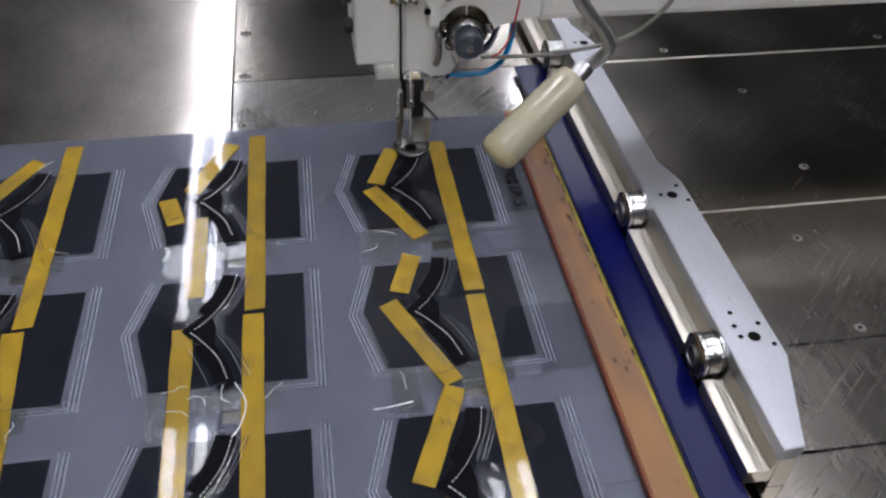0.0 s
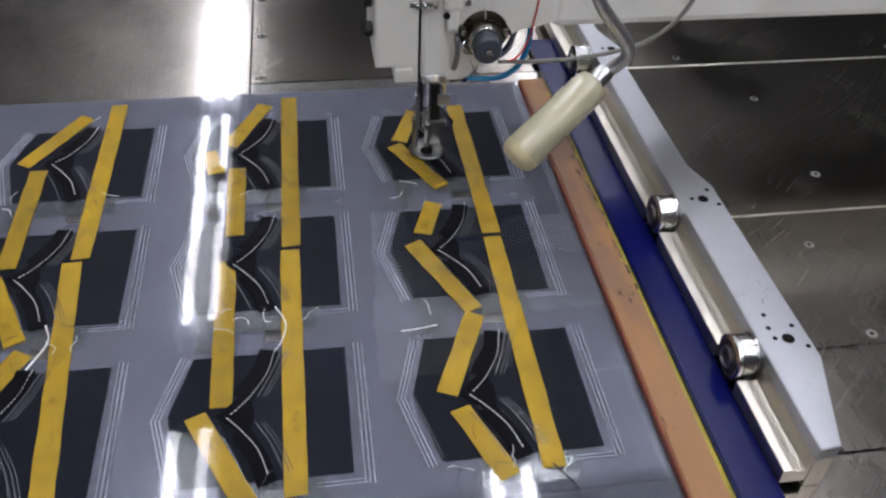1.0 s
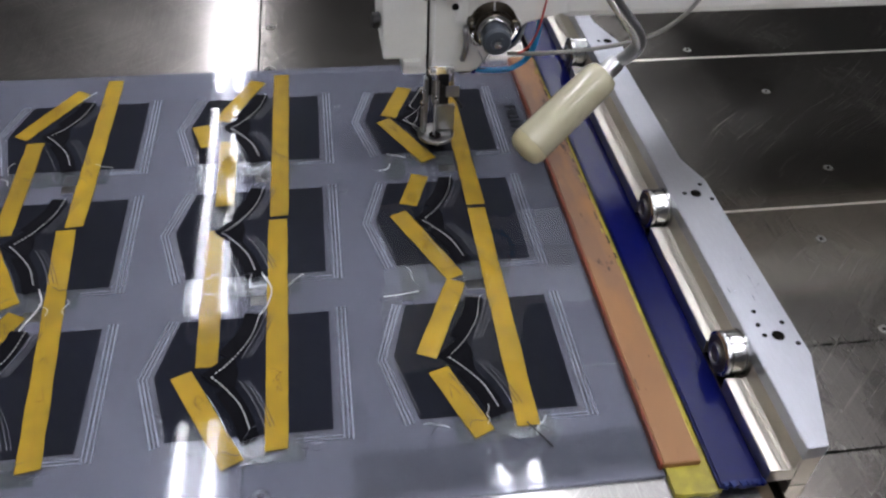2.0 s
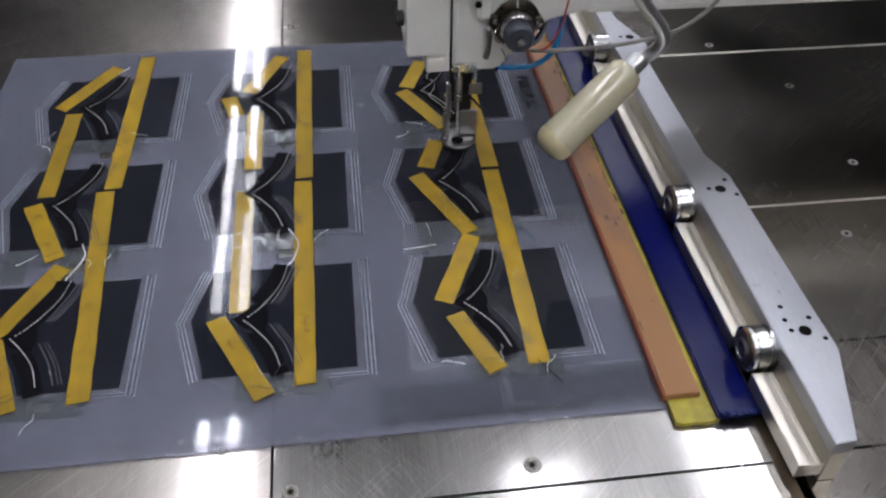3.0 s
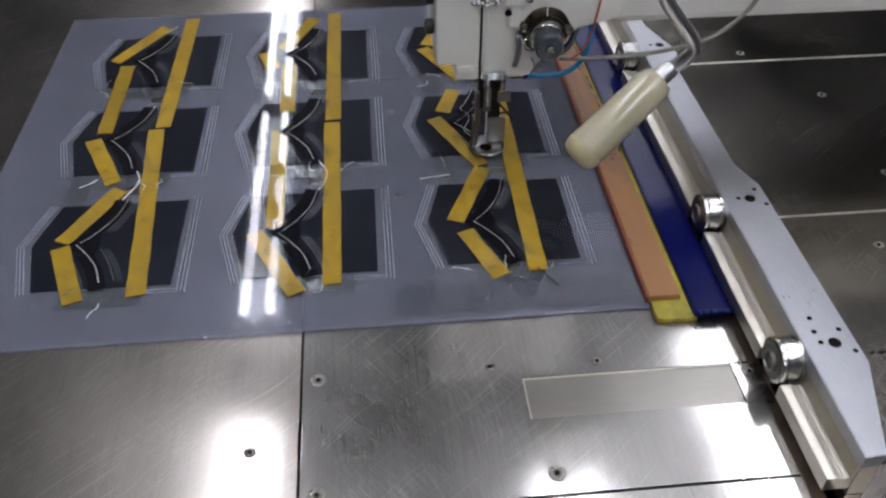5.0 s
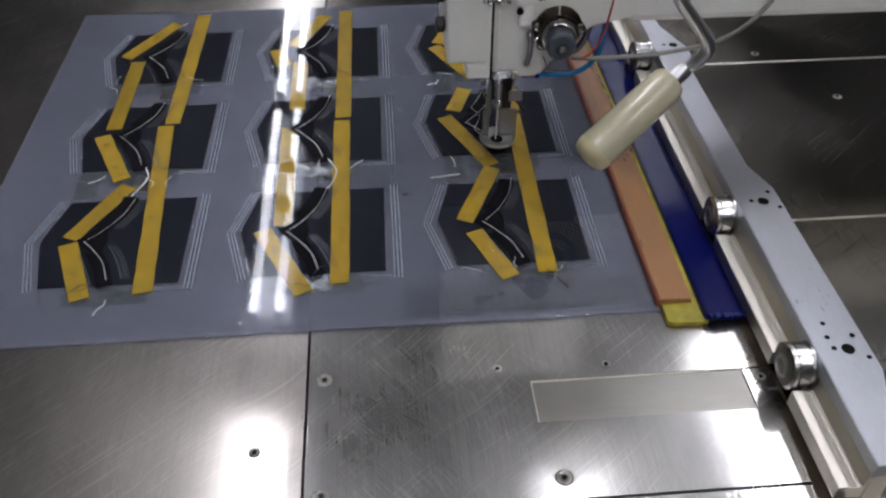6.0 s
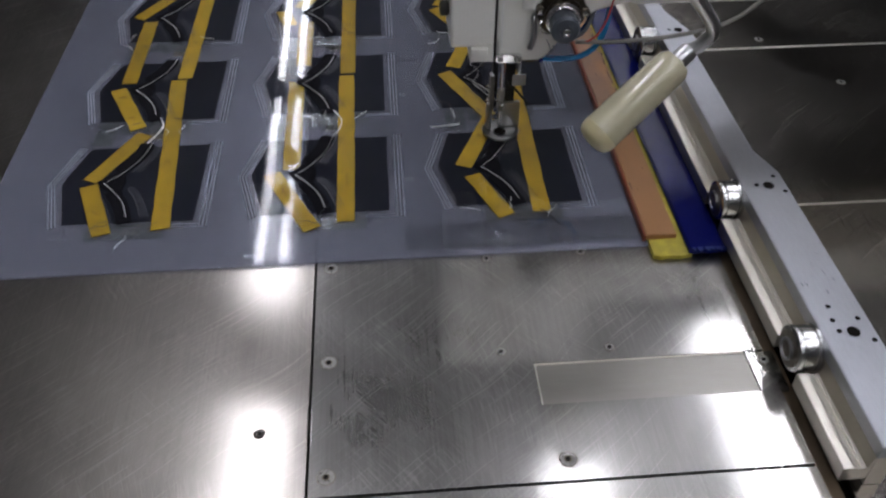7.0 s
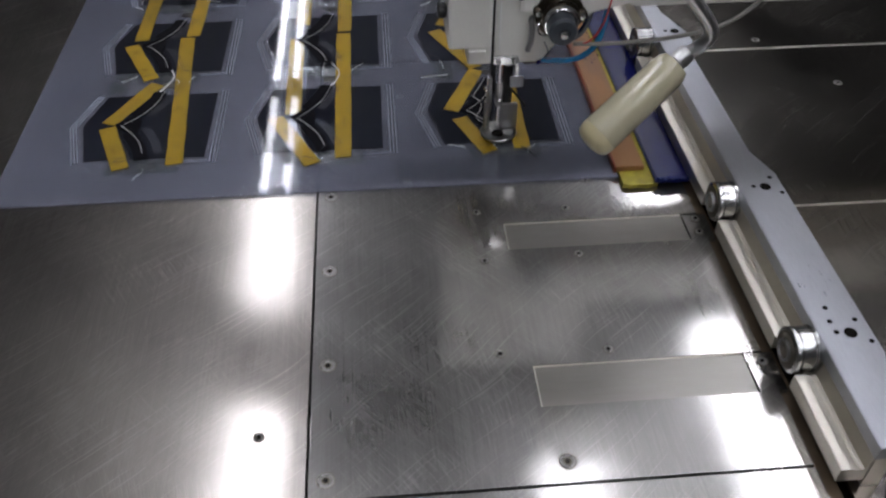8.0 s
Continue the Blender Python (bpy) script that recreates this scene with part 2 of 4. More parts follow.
OLIVE = material("olive_tape", (0.36, 0.30, 0.03), 0.5, 0.0, 0.15, 120, (1, 1, 1), 0.15, 0.0, 0.2, 0.35, 60)
INK = material("black_ink", (0.008, 0.008, 0.010), 0.7, 0.0, 0.2, 400, spec=0.05)
GROOVE = material("engraved_line", (0.26, 0.27, 0.315), 0.5, 0.0, 0.15, 300)
HOSE = material("blue_hose", (0.015, 0.19, 0.42), 0.2, 0.0, 0.05, 200, (1, 1, 1), 0, 0.3)
NAVY_HOSE = material("navy_hose", (0.008, 0.022, 0.075), 0.25, 0.0, 0.05, 200, (1, 1, 1), 0, 0.3)
RED = material("red_wire", (0.45, 0.03, 0.02), 0.4)
GREY_CABLE = material("grey_cable", (0.22, 0.21, 0.19), 0.5, 0.0, 0.08, 300)
WALLS = material("grey_wall_paint", (0.24, 0.24, 0.235), 0.8, 0.0, 0.04, 30, (1, 1, 1), 0.05, 0, 0, 0.08, 1.5)
CEILING = material("ceiling_paint", (0.10, 0.10, 0.10), 0.85, 0.0, 0.04, 20, (1, 1, 1), 0.05, 0, 0, 0.08, 1.2)
FLOOR = material("grey_floor_paint", (0.16, 0.16, 0.16), 0.6, 0.0, 0.1, 30, (1, 1, 1), 0.05, 0, 0, 0.12, 1.5)
LAMP_WHITE = material("white_lamp_enamel", (0.66, 0.67, 0.69), 0.5, 0.0, 0.02, 60)
TAG = material("brown_card", (0.30, 0.25, 0.12), 0.7, 0.0, 0.15, 200)
LINT = material("dark_lint", (0.06, 0.065, 0.08), 0.8)
PEN = material("brown_pen", (0.22, 0.12, 0.01), 0.6)
SHEET = film("frosted_sheet", (0.87, 0.89, 0.95), (0.315, 0.317, 0.385), 0.05, 0.43)
CLEAR = film("clear_film", (0.97, 0.975, 0.98), (0.45, 0.47, 0.52), 0.03, 0.005, 0.012, 0.022)
EMBOSSED = film("pressed_film", (0.95, 0.95, 0.96), (0.42, 0.43, 0.48), 0.12, 0.15, 0.1, 0.05)
CLOUDY = film("clear_packing_tape", (0.78, 0.80, 0.80), (0.36, 0.37, 0.40), 0.15, 0.22, 0.5, 0.07)
TUBE = glow("fluorescent_tube", (0.96, 0.965, 1.05), TUBE_POWER)


# ---- shapes ----
def box(x0, x1, y0, y1, z0, z1, bevel=0.0, bm=None):
    bm = bm or bmesh.new()
    made = bmesh.ops.create_cube(bm, size=1.0, matrix=Matrix.Translation(((x0 + x1) / 2, (y0 + y1) / 2, (z0 + z1) / 2))
                                 @ Matrix.Diagonal((x1 - x0, y1 - y0, z1 - z0, 1)))
    if bevel:
        edges = list({e for v in made["verts"] for e in v.link_edges})
        bmesh.ops.bevel(bm, geom=edges, offset=bevel, segments=2, affect="EDGES", profile=0.6)
    return bm


def prism(points, z0, z1, bevel=0.0, bm=None):
    """A flat outline, given corner by corner, pulled up from z0 to z1."""
    bm = bm or bmesh.new()
    n = len(points)
    low = [bm.verts.new((x, y, z0)) for x, y in points]
    top = [bm.verts.new((x, y, z1)) for x, y in points]
    area = sum(points[i][0] * points[(i + 1) % n][1] - points[(i + 1) % n][0] * points[i][1] for i in range(n))
    fs = [bm.faces.new(top), bm.faces.new(low[::-1])] + [bm.faces.new((low[i], low[(i + 1) % n], top[(i + 1) % n], top[i])) for i in range(n)]
    if area < 0:
        bmesh.ops.reverse_faces(bm, faces=fs)
    if bevel:
        bmesh.ops.bevel(bm, geom=list(fs[0].edges), offset=bevel, segments=2, affect="EDGES")
    return bm


def lathe(profile, m=None, sides=32, bm=None):
    """Radius and height rows turned round the z axis, closed at both ends, then placed by m."""
    bm = bm or bmesh.new()
    rings = []
    for r, z in profile:
        rings.append([bm.verts.new((r * math.cos(a), r * math.sin(a), z)) for a in (2 * math.pi * k / sides for k in range(sides))])
    for a, c in zip(rings, rings[1:]):
        for k in range(sides):
            bm.faces.new((a[k], a[(k + 1) % sides], c[(k + 1) % sides], c[k]))
    bm.faces.new(rings[0][::-1])
    bm.faces.new(rings[-1])
    if m is not None:
        bmesh.ops.transform(bm, matrix=m, verts=[v for ring in rings for v in ring])
    return bm


def smooth_path(points, steps=8):
    """A round path through the points."""
    ps = [Vector(p) for p in points]
    ps = [2 * ps[0] - ps[1]] + ps + [2 * ps[-1] - ps[-2]]
    out = []
    for a, b, c, d in zip(ps, ps[1:], ps[2:], ps[3:]):
        for k in range(steps):
            t = k / steps
            out.append(0.5 * (2 * b + (c - a) * t + (2 * a - 5 * b + 4 * c - d) * t * t + (3 * b - a - 3 * c + d) * t ** 3))
    return out + [ps[-2]]


def tube(points, radius, sides=10, steps=8, bm=None):
    bm = bm or bmesh.new()
    path = smooth_path(points, steps) if steps else [Vector(p) for p in points]
    rings = []
    side = Vector((0.13, 0.31, 0.94))
    for i, p in enumerate(path):
        ahead = (path[min(i + 1, len(path) - 1)] - path[max(i - 1, 0)]).normalized()
        side = (side - side.dot(ahead) * ahead).normalized()
        up = ahead.cross(side)
        rings.append([bm.verts.new(p + radius * (math.cos(a) * side + math.sin(a) * up)) for a in (2 * math.pi * k / sides for k in range(sides))])
    for a, c in zip(rings, rings[1:]):
        for k in range(sides):
            bm.faces.new((a[k], a[(k + 1) % sides], c[(k + 1) % sides], c[k]))
    bm.faces.new(rings[0][::-1])
    bm.faces.new(rings[-1])
    return bm


def ribbon(points, width, z0, z1, bm=None):
    """A flat band of one width along a path."""
    bm = bm or bmesh.new()
    ps = [Vector((p[0], p[1], 0)) for p in points]
    rows = []
    for i, p in enumerate(ps):
        ahead = (ps[min(i + 1, len(ps) - 1)] - ps[max(i - 1, 0)]).normalized()
        side = Vector((-ahead.y, ahead.x, 0)) * width / 2
        rows.append([bm.verts.new((q.x, q.y, z)) for q in (p + side, p - side) for z in (z0, z1)])
    for a, b in zip(rows, rows[1:]):
        for i, j in ((1, 3), (3, 2), (2, 0), (0, 1)):
            bm.faces.new((a[i], a[j], b[j], b[i]))
    bm.faces.new([rows[0][k] for k in (0, 2, 3, 1)])
    bm.faces.new([rows[-1][k] for k in (1, 3, 2, 0)])
    bmesh.ops.recalc_face_normals(bm, faces=bm.faces[:])
    return bm


def mesh_from(name, bm, mat, smooth=False):
    me = bpy.data.meshes.new(name)
    if smooth:
        for f in bm.faces:
            f.smooth = True
        for e in bm.edges:
            if len(e.link_faces) == 2 and e.calc_face_angle() > 0.6:
                e.smooth = False
    bm.to_mesh(me)
    bm.free()
    me.materials.append(mat)
    return me


def part(name, bm, mat, parent, label="", smooth=False):
    ob = new(name, mesh_from(name, bm, mat, smooth))
    ob.parent = parent
    if label:
        tagged(ob, label)
    return ob


def share(name, me, parent, m):
    """One more object on a mesh that is there already."""
    ob = new(name, me)
    ob.parent = parent
    ob.matrix_basis = m
    return ob


def thing(name, label, category, group="", kind="", at=(0, 0, 0)):
    ob = new(name)
    ob.empty_display_size = 0.02
    ob.location = at
    return tagged(ob, label, category, group, kind)


def setting(name, bm, mat, label=""):
    return tagged(new(name, mesh_from(name, bm, mat)), label, kind="structure")


# ---- the room ----
setting("floor", box(-4.2, 4.2, -4.2, 5.2, -0.86, -0.80), FLOOR, "grey painted concrete workshop floor")
setting("ceiling", box(-4.2, 4.2, -4.2, 5.2, 1.75, 1.85), CEILING, "grey painted workshop ceiling")
setting("wall_north", box(-4.2, 4.2, 5.2, 5.3, -0.8, 1.75), WALLS, "plain grey painted wall")
setting("wall_south", box(-4.2, 4.2, -4.3, -4.2, -0.8, 1.75), WALLS, "plain grey painted wall")
setting("wall_west", box(-4.3, -4.2, -4.2, 5.2, -0.8, 1.75), WALLS, "plain grey painted wall")
setting("wall_east", box(4.2, 4.3, -4.2, 5.2, -0.8, 1.75), WALLS, "plain grey painted wall")


def ceiling_light(x, y0, y1):
    lamp = thing("ceiling_light", "twin-tube fluorescent light fitting under the ceiling, switched on; the rear ones are added fill", "ceiling light", "fluorescent fittings", at=(x, y0, LAMP_Z))
    n = y1 - y0
    part("housing", box(-0.075, 0.075, 0, n, 0.03, 0.10, 0.006), LAMP_WHITE, lamp, "white enamelled reflector housing")
    part("hanger", box(-0.01, 0.01, 0.1, 0.12, 0.10, 0.20), CHROME, lamp)
    part("hanger", box(-0.01, 0.01, n - 0.12, n - 0.1, 0.10, 0.20), CHROME, lamp)
    for dx in (-0.041, 0.041):
        part("tube", lathe([(0.010, 0), (0.014, 0.004), (0.014, n - 0.064), (0.010, n - 0.06)], pose(dx, 0.03, 0, -90, 0, 0), 16), TUBE, lamp, "glowing white fluorescent tube", True)
        part("lamp_holder", box(dx - 0.012, dx + 0.012, 0, 0.028, -0.014, 0.03, 0.002), WALLS, lamp)
        part("lamp_holder", box(dx - 0.012, dx + 0.012, n - 0.028, n, -0.014, 0.03, 0.002), WALLS, lamp)


# the last five fittings are unseen, added behind to brighten the machine's front
for row in ((-0.358, 0.03, 1.28), (-0.358, 1.636, 2.886), (-0.358, 2.97, 4.22), (0.50, -0.20, 1.05), (1.04, 0.25, 1.50), (1.04, 1.86, 3.11), (1.04, 3.40, 4.65), (-0.358, -1.55, -0.30), (0.50, -1.60, -0.35), (1.04, -1.30, -0.05), (-0.358, -2.85, -1.60), (0.50, -3.0, -1.75)):
    ceiling_light(*row)


def hanging_tag(x, y, z):
    """An oval tag on a cord under a light fitting."""
    tag = thing("hanging_tag", "oval brown tag on a thin cord under a light fitting", "tag", "hanging tags", at=(x, y, z))
    bm = lathe([(0.006, -0.0015), (0.025, -0.001), (0.025, 0.001), (0.006, 0.0015)], pose(0, 0, 0, 90, 0, 0), 24)
    bmesh.ops.scale(bm, vec=(1, 1, 1.7), verts=bm.verts[:])
    part("tag", bm, TAG, tag, "", True)
    part("cord", tube([(0, 0, 0.042), (0.001, 0, 0.08), (0, 0, LAMP_Z + 0.03 - z)], 0.0018, 6), TAG, tag)


hanging_tag(-0.30, 2.23, 1.39)
hanging_tag(-0.30, 1.95, 1.34)

# ---- the work table: steel plates with narrow seams ----
SEAM_X = -0.0105
table = thing("work_table", "large machine table topped with scratched brushed steel plates", "table", at=(0, 0, 0))


def plate(xs, ys, gone=(), z=0.0, thick=0.004):
    """One plate, cut into cells by xs and ys; the cells in gone are open."""
    bm = bmesh.new()
    grid = {(i, j): bm.verts.new((x, y, z)) for i, x in enumerate(xs) for j, y in enumerate(ys)}
    for i in range(len(xs) - 1):
        for j in range(len(ys) - 1):
            if (i, j) not in gone:
                bm.faces.new((grid[i, j], grid[i + 1, j], grid[i + 1, j + 1], grid[i, j + 1]))
    bmesh.ops.delete(bm, geom=[v for v in bm.verts if not v.link_faces], context="VERTS")
    top = bm.faces[:]
    made = bmesh.ops.extrude_face_region(bm, geom=top)
    bmesh.ops.translate(bm, vec=(0, 0, -thick), verts=[g for g in made["geom"] if isinstance(g, bmesh.types.BMVert)])
    bmesh.ops.recalc_face_normals(bm, faces=bm.faces[:])
    return bm


GAP = 0.0009
EDGE = 0.2834
SLOT_X = (0.132, 0.2712)
part("plate", plate((-1.2, SEAM_X - GAP), (-0.9, 1.6)), STEEL, table)
part("plate", plate((SEAM_X + GAP, SLOT_X[0], EDGE), (-0.0125, 0.0415, 0.0745, 0.1855, 0.2155, 0.461), {(1, 1), (1, 3)}), STEEL_CLEAN, table)
part("plate", plate((SEAM_X + GAP, EDGE), (-0.9, -0.0145)), STEEL_CLEAN, table)
part("plate", plate((SEAM_X + GAP, 1.4), (0.463, 1.6)), STEEL_SIDE, table)
for y0, y1 in ((-0.9, -0.0105), (-0.0085, 0.0725), (0.0745, 0.2165), (0.2195, 0.4585)):
    part("plate", plate((0.2975, 1.4), (y0, y1)), STEEL_SIDE, table)
part("seam_strip", box(0.2975, 1.4, 0.2166, 0.2194, -0.003, -0.0002), MILLED, table, "bright bare aluminium strip in a seam")
part("seam_strip", box(0.29, 1.4, 0.4588, 0.4626, -0.003, -0.0002), MILLED, table, "bright bare aluminium strip in a seam")
part("channel_floor", box(0.2846, 0.2930, -0.9, 0.4585, -0.010, -0.0035), CHANNEL, table, "dull brown bottom of the guide channel")
# solid block whose black colour paints the shade seen through the plate gaps
part("understructure", box(-1.2, 1.4, -0.9, 1.6, -0.06, -0.012), HOLLOW_SHADE, table, "solid near-black block standing in for the shade under the plates")
for y0, y1 in ((0.0415, 0.0745), (0.1855, 0.2155)):
    part("slot_cover", box(SLOT_X[0] + 0.0012, SLOT_X[1] - 0.0008, y0 + 0.0006, y1 - 0.0012, -0.0035, -0.0010), STEEL_DARK, table, "plain grey steel cover strip in a slot")
    part("slot_rim", box(SLOT_X[0] + 0.0002, SLOT_X[1] - 0.0008, y1 - 0.0011, y1 - 0.0002, -0.0030, -0.0003), MILLED, table, "bright cut rim of the slot")
    part("slot_rim", box(SLOT_X[0] + 0.0001, SLOT_X[0] + 0.0009, y0 + 0.0006, y1 - 0.0012, -0.0030, -0.0006), MILLED, table, "bright cut rim of the slot")
    part("slot_end", box(SLOT_X[1], EDGE + 0.006, y0 + 0.0006, y1 - 0.0008, -0.004, -0.0006, 0.0002), STEEL_CLEAN, table, "polished steel end piece of a slot")
for x in (-1.15, 1.35):
    for y in (-0.85, 1.55):
        part("leg", box(x - 0.04, x + 0.04, y - 0.04, y + 0.04, -0.80, -0.06, 0.004), PAINT, table)


def screw_mesh(r):
    bm = lathe([(r, -0.002), (r, 0.0002), (r * 0.92, 0.0005), (r * 0.5, 0.0006), (r * 0.46, -0.0012)], None, 24)
    return mesh_from("screw", bm, SCREW_STEEL, True)


big, middling, small = screw_mesh(0.0050), screw_mesh(0.0040), screw_mesh(0.0032)
socket = mesh_from("socket", lathe([(0.0015, 0.0), (0.0015, 0.0008)], None, 6), HOLLOW_SHADE)
sink = mesh_from("countersink", lathe([(0.0050, -0.0016), (0.0056, 0.00005)], None, 24), GREASE)
slit = mesh_from("socket", lathe([(0.0013, 0.0), (0.0013, 0.0009)], None, 6), HOLLOW_SHADE)


def screw(x, y, mesh):
    s = share("screw", mesh, table, pose(x, y, 0.0001, 0, 0, random.uniform(0, 60)))
    share("countersink", sink, s, Matrix.Diagonal((1, 1, 1, 1)) if mesh is big else Matrix.Diagonal((0.8, 0.8, 1, 1)) if mesh is middling else Matrix.Diagonal((0.66, 0.66, 1, 1)))
    share("socket", socket if mesh is big else slit, s, pose(0, 0, 0))


for y in (0.0, 0.085, 0.173, 0.258, 0.386, 0.472, 0.558, 0.645):
    screw(0.0003, y, big)
screw(0.1406, 0.0015, big)
for x, y in ((0.4743, 0.3915), (0.4757, 0.2667), (0.4253, 0.1782), (0.4248, 0.0825), (0.669, 0.481), (0.4255, 0.477)):
    screw(x, y, middling)
for x, y in ((0.1123, 0.0858), (0.1837, 0.0842), (-0.040, 0.033), (0.113, 0.230), (0.113, 0.175), (0.183, 0.177), (0.183, 0.230), (0.206, 0.264), (0.062, 0.273), (0.062, 0.4), (0.113, 0.4)):
    screw(x, y, small)
for x, y in ((0.281, 0.066), (0.2805, 0.209), (0.279, 0.194)):
    screw(x, y - 0.0, small)

# ---- the sewing template that slides over the table ----
template = thing("sewing_template", "frosted plastic sewing template with dark fabric panels held by yellow tape", "sewing template", at=(0, 0, 0))
part("cover_film", box(-0.2655, 0.232, 0.0385, 0.5165, 0.0040, 0.0043), CLEAR, template, "glossy clear plastic film")
for y in (0.0415, 0.0432):
    part("hem_line", box(-0.2655, 0.232, y, y + 0.0005, 0.0044, 0.00452), EMBOSSED, template)
part("hem", box(-0.267, 0.2335, 0.0345, 0.0385, 0.0006, 0.0022, 0.0004), SHEET, template)

COLUMNS, ROWS_Y = (-0.151, 0.0, 0.1505), (0.0, 0.139, 0.279)
# the sheet is cut open where each seam runs out below its panel
cut_x, cut_y = [-0.267], [0.0386]
for cx in COLUMNS:
    cut_x += [cx - 0.0085, cx + 0.0060]
for cy in ROWS_Y:
    cut_y += [cy + (0.061 if cy else 0.0755), cy + 0.0845]
slots = {(i, j) for i in (1, 3, 5) for j in (1, 3, 5)}
part("sheet", plate(cut_x + [0.2335], cut_y + [0.518], slots, 0.0016, 0.0010), SHEET, template, "frosted grey-blue plastic sheet with sewing slots")


def panel_outline():
    pts = [(-0.053, 0.188), (0.0452, 0.188), (0.0442, 0.0895), (-0.0545, 0.0905), (-0.066, 0.141)]
    return pts


UPPER = [(-0.0055, 0.1890), (-0.0080, 0.1770), (-0.0135, 0.1655), (-0.0222, 0.1520)]
LOWER = [(-0.0222, 0.1256), (-0.0165, 0.1150), (-0.0108, 0.1030), (-0.0058, 0.0868)]
TIP = [(-0.0250, 0.1500), (-0.0371, 0.1382), (-0.0305, 0.1312), (-0.0215, 0.1250), (-0.0155, 0.1262), (-0.0139, 0.1384), (-0.0161, 0.1480), (-0.0185, 0.1535)]
STITCH = [(-0.0015, 0.188), (-0.0062, 0.1695), (-0.0140, 0.1550), (-0.0220, 0.1445), (-0.0308, 0.1362)]
STITCH_LOW = [(-0.0308, 0.1362), (-0.0225, 0.1268), (-0.0118, 0.1112), (-0.0055, 0.0925)]


def flat(points, steps=6):
    return [(p.x, p.y) for p in smooth_path([(x, y, 0) for x, y in points], steps)]


panel_me = mesh_from("fabric_panel", prism(panel_outline(), 0.0018, 0.0023), FABRIC)
welt_me = mesh_from("webbing_strip", ribbon(flat(UPPER), 0.0122, 0.0044, 0.0049), WELT)
welt_low_me = mesh_from("webbing_strip", ribbon(flat(LOWER), 0.0116, 0.0044, 0.0048), WELT)
lobe_me = mesh_from("webbing_strip", prism(TIP, 0.0044, 0.0050), WELT)
arc_mes = []
for dx, w in ((0.0, 0.0012), (0.0032, 0.0009), (0.0056, 0.0007)):
    arc_mes.append(mesh_from("pressed_line", ribbon(flat([(0.0032 + dx, 0.187), (-0.0030 + dx, 0.1690), (-0.0115 + dx, 0.1500)]), w, 0.0044, 0.00455), EMBOSSED))
    arc_mes.append(mesh_from("pressed_line", ribbon(flat([(-0.0125 + dx, 0.1310), (-0.0030 + dx, 0.1135), (0.0040 + dx, 0.0940)]), w, 0.0044, 0.00455), EMBOSSED))
arc_mes.append(mesh_from("pressed_line", ribbon(flat([(-0.0320, 0.1225), (-0.0240, 0.1065), (-0.0165, 0.0870)]), 0.0010, 0.0044, 0.00455), EMBOSSED))
crease_me = mesh_from("pressed_line", ribbon([(-0.0655, 0.1390), (-0.0542, 0.0920)], 0.0009, 0.0044, 0.00455), EMBOSSED)


def dashes(points, length=0.0021, gap=0.0008, width=0.0006):
    """A row of short stitches along a path, as one mesh."""
    path = flat(points, 24)
    bm = bmesh.new()
    run, start = 0.0, path[0]
    for a, b in zip(path, path[1:]):
        run += math.dist(a, b)
        if run >= length:
            d = Vector((b[0] - start[0], b[1] - start[1]))
            e = (start[0] + d.x * (1 - gap / length), start[1] + d.y * (1 - gap / length))
            ribbon([start, e], width, 0.00505, 0.0054, bm)
            start, run = b, 0.0
    return bm


stitch_me = mesh_from("stitched_seam", dashes(STITCH, 0.0026, 0.0013, 0.00046), THREAD)
stitch_low_me = mesh_from("stitched_seam", dashes(STITCH_LOW, 0.0032, 0.0008, 0.00050), THREAD)


def chevron(d):
    x = -0.0545 - d
    return [(x + 0.001, 0.0905 - 0.3 * d), (-0.0665 - d, 0.141), (x + 0.0025, 0.188 + 0.3 * d)]


groove_mes = []
for d in (0.0048, 0.0072, 0.0096):
    groove_mes.append(mesh_from("groove", ribbon(chevron(d), 0.0012, 0.0016, 0.00175), GROOVE))
for d in (0.005, 0.0078, 0.0105):
    groove_mes.append(mesh_from("groove", ribbon([(0.0452 + d, 0.192), (0.0447 + d, 0.085 - d * 0.3)], 0.0011, 0.0016, 0.00175), GROOVE))
for d in (0.004, 0.0065):
    groove_mes.append(mesh_from("groove", ribbon([(0.021, 0.0895 - d), (0.0447 + d, 0.0895 - d)], 0.0006, 0.0016, 0.00175), GROOVE))
patch_me = mesh_from("clear_tape", box(-0.0540, -0.0365, 0.0540, 0.0895, 0.00175, 0.0021), CLOUDY)
patch2_me = mesh_from("clear_tape", box(-0.0340, 0.0260, 0.0700, 0.0885, 0.00175, 0.0021), CLOUDY)
for cx in COLUMNS:
    for cy in ROWS_Y:
        at = pose(cx, cy, 0)
        jig = pose(cx + random.uniform(-0.0008, 0.0008), cy + random.uniform(-0.0008, 0.0008), 0)
        share("fabric_panel", panel_me, template, jig)
        for nm, me in (("webbing_strip", welt_me), ("webbing_strip", welt_low_me), ("webbing_strip", lobe_me), ("stitched_seam", stitch_me), ("stitched_seam", stitch_low_me)):
            share(nm, me, template, at)
        for me in groove_mes:
            share("groove", me, template, at)
        for me in arc_mes + [crease_me]:
            share("pressed_line", me, template, jig)
        if cy:
            share("clear_tape", patch_me, template, at)
        share("clear_tape", patch2_me, template, at)


def scrap(x, y, mat, size):
    """A loose curl of thread."""
    turn, pts = random.uniform(0, 6.28), []
    for k in range(5):
        turn += random.uniform(-0.9, 0.9)
        pts.append((x, y, 0.0046 + random.uniform(0, 0.0008)))
        x, y = x + size * math.cos(turn), y + size * math.sin(turn)
    part("thread_scrap", tube(pts, 0.0002, 5, 5), mat, template)


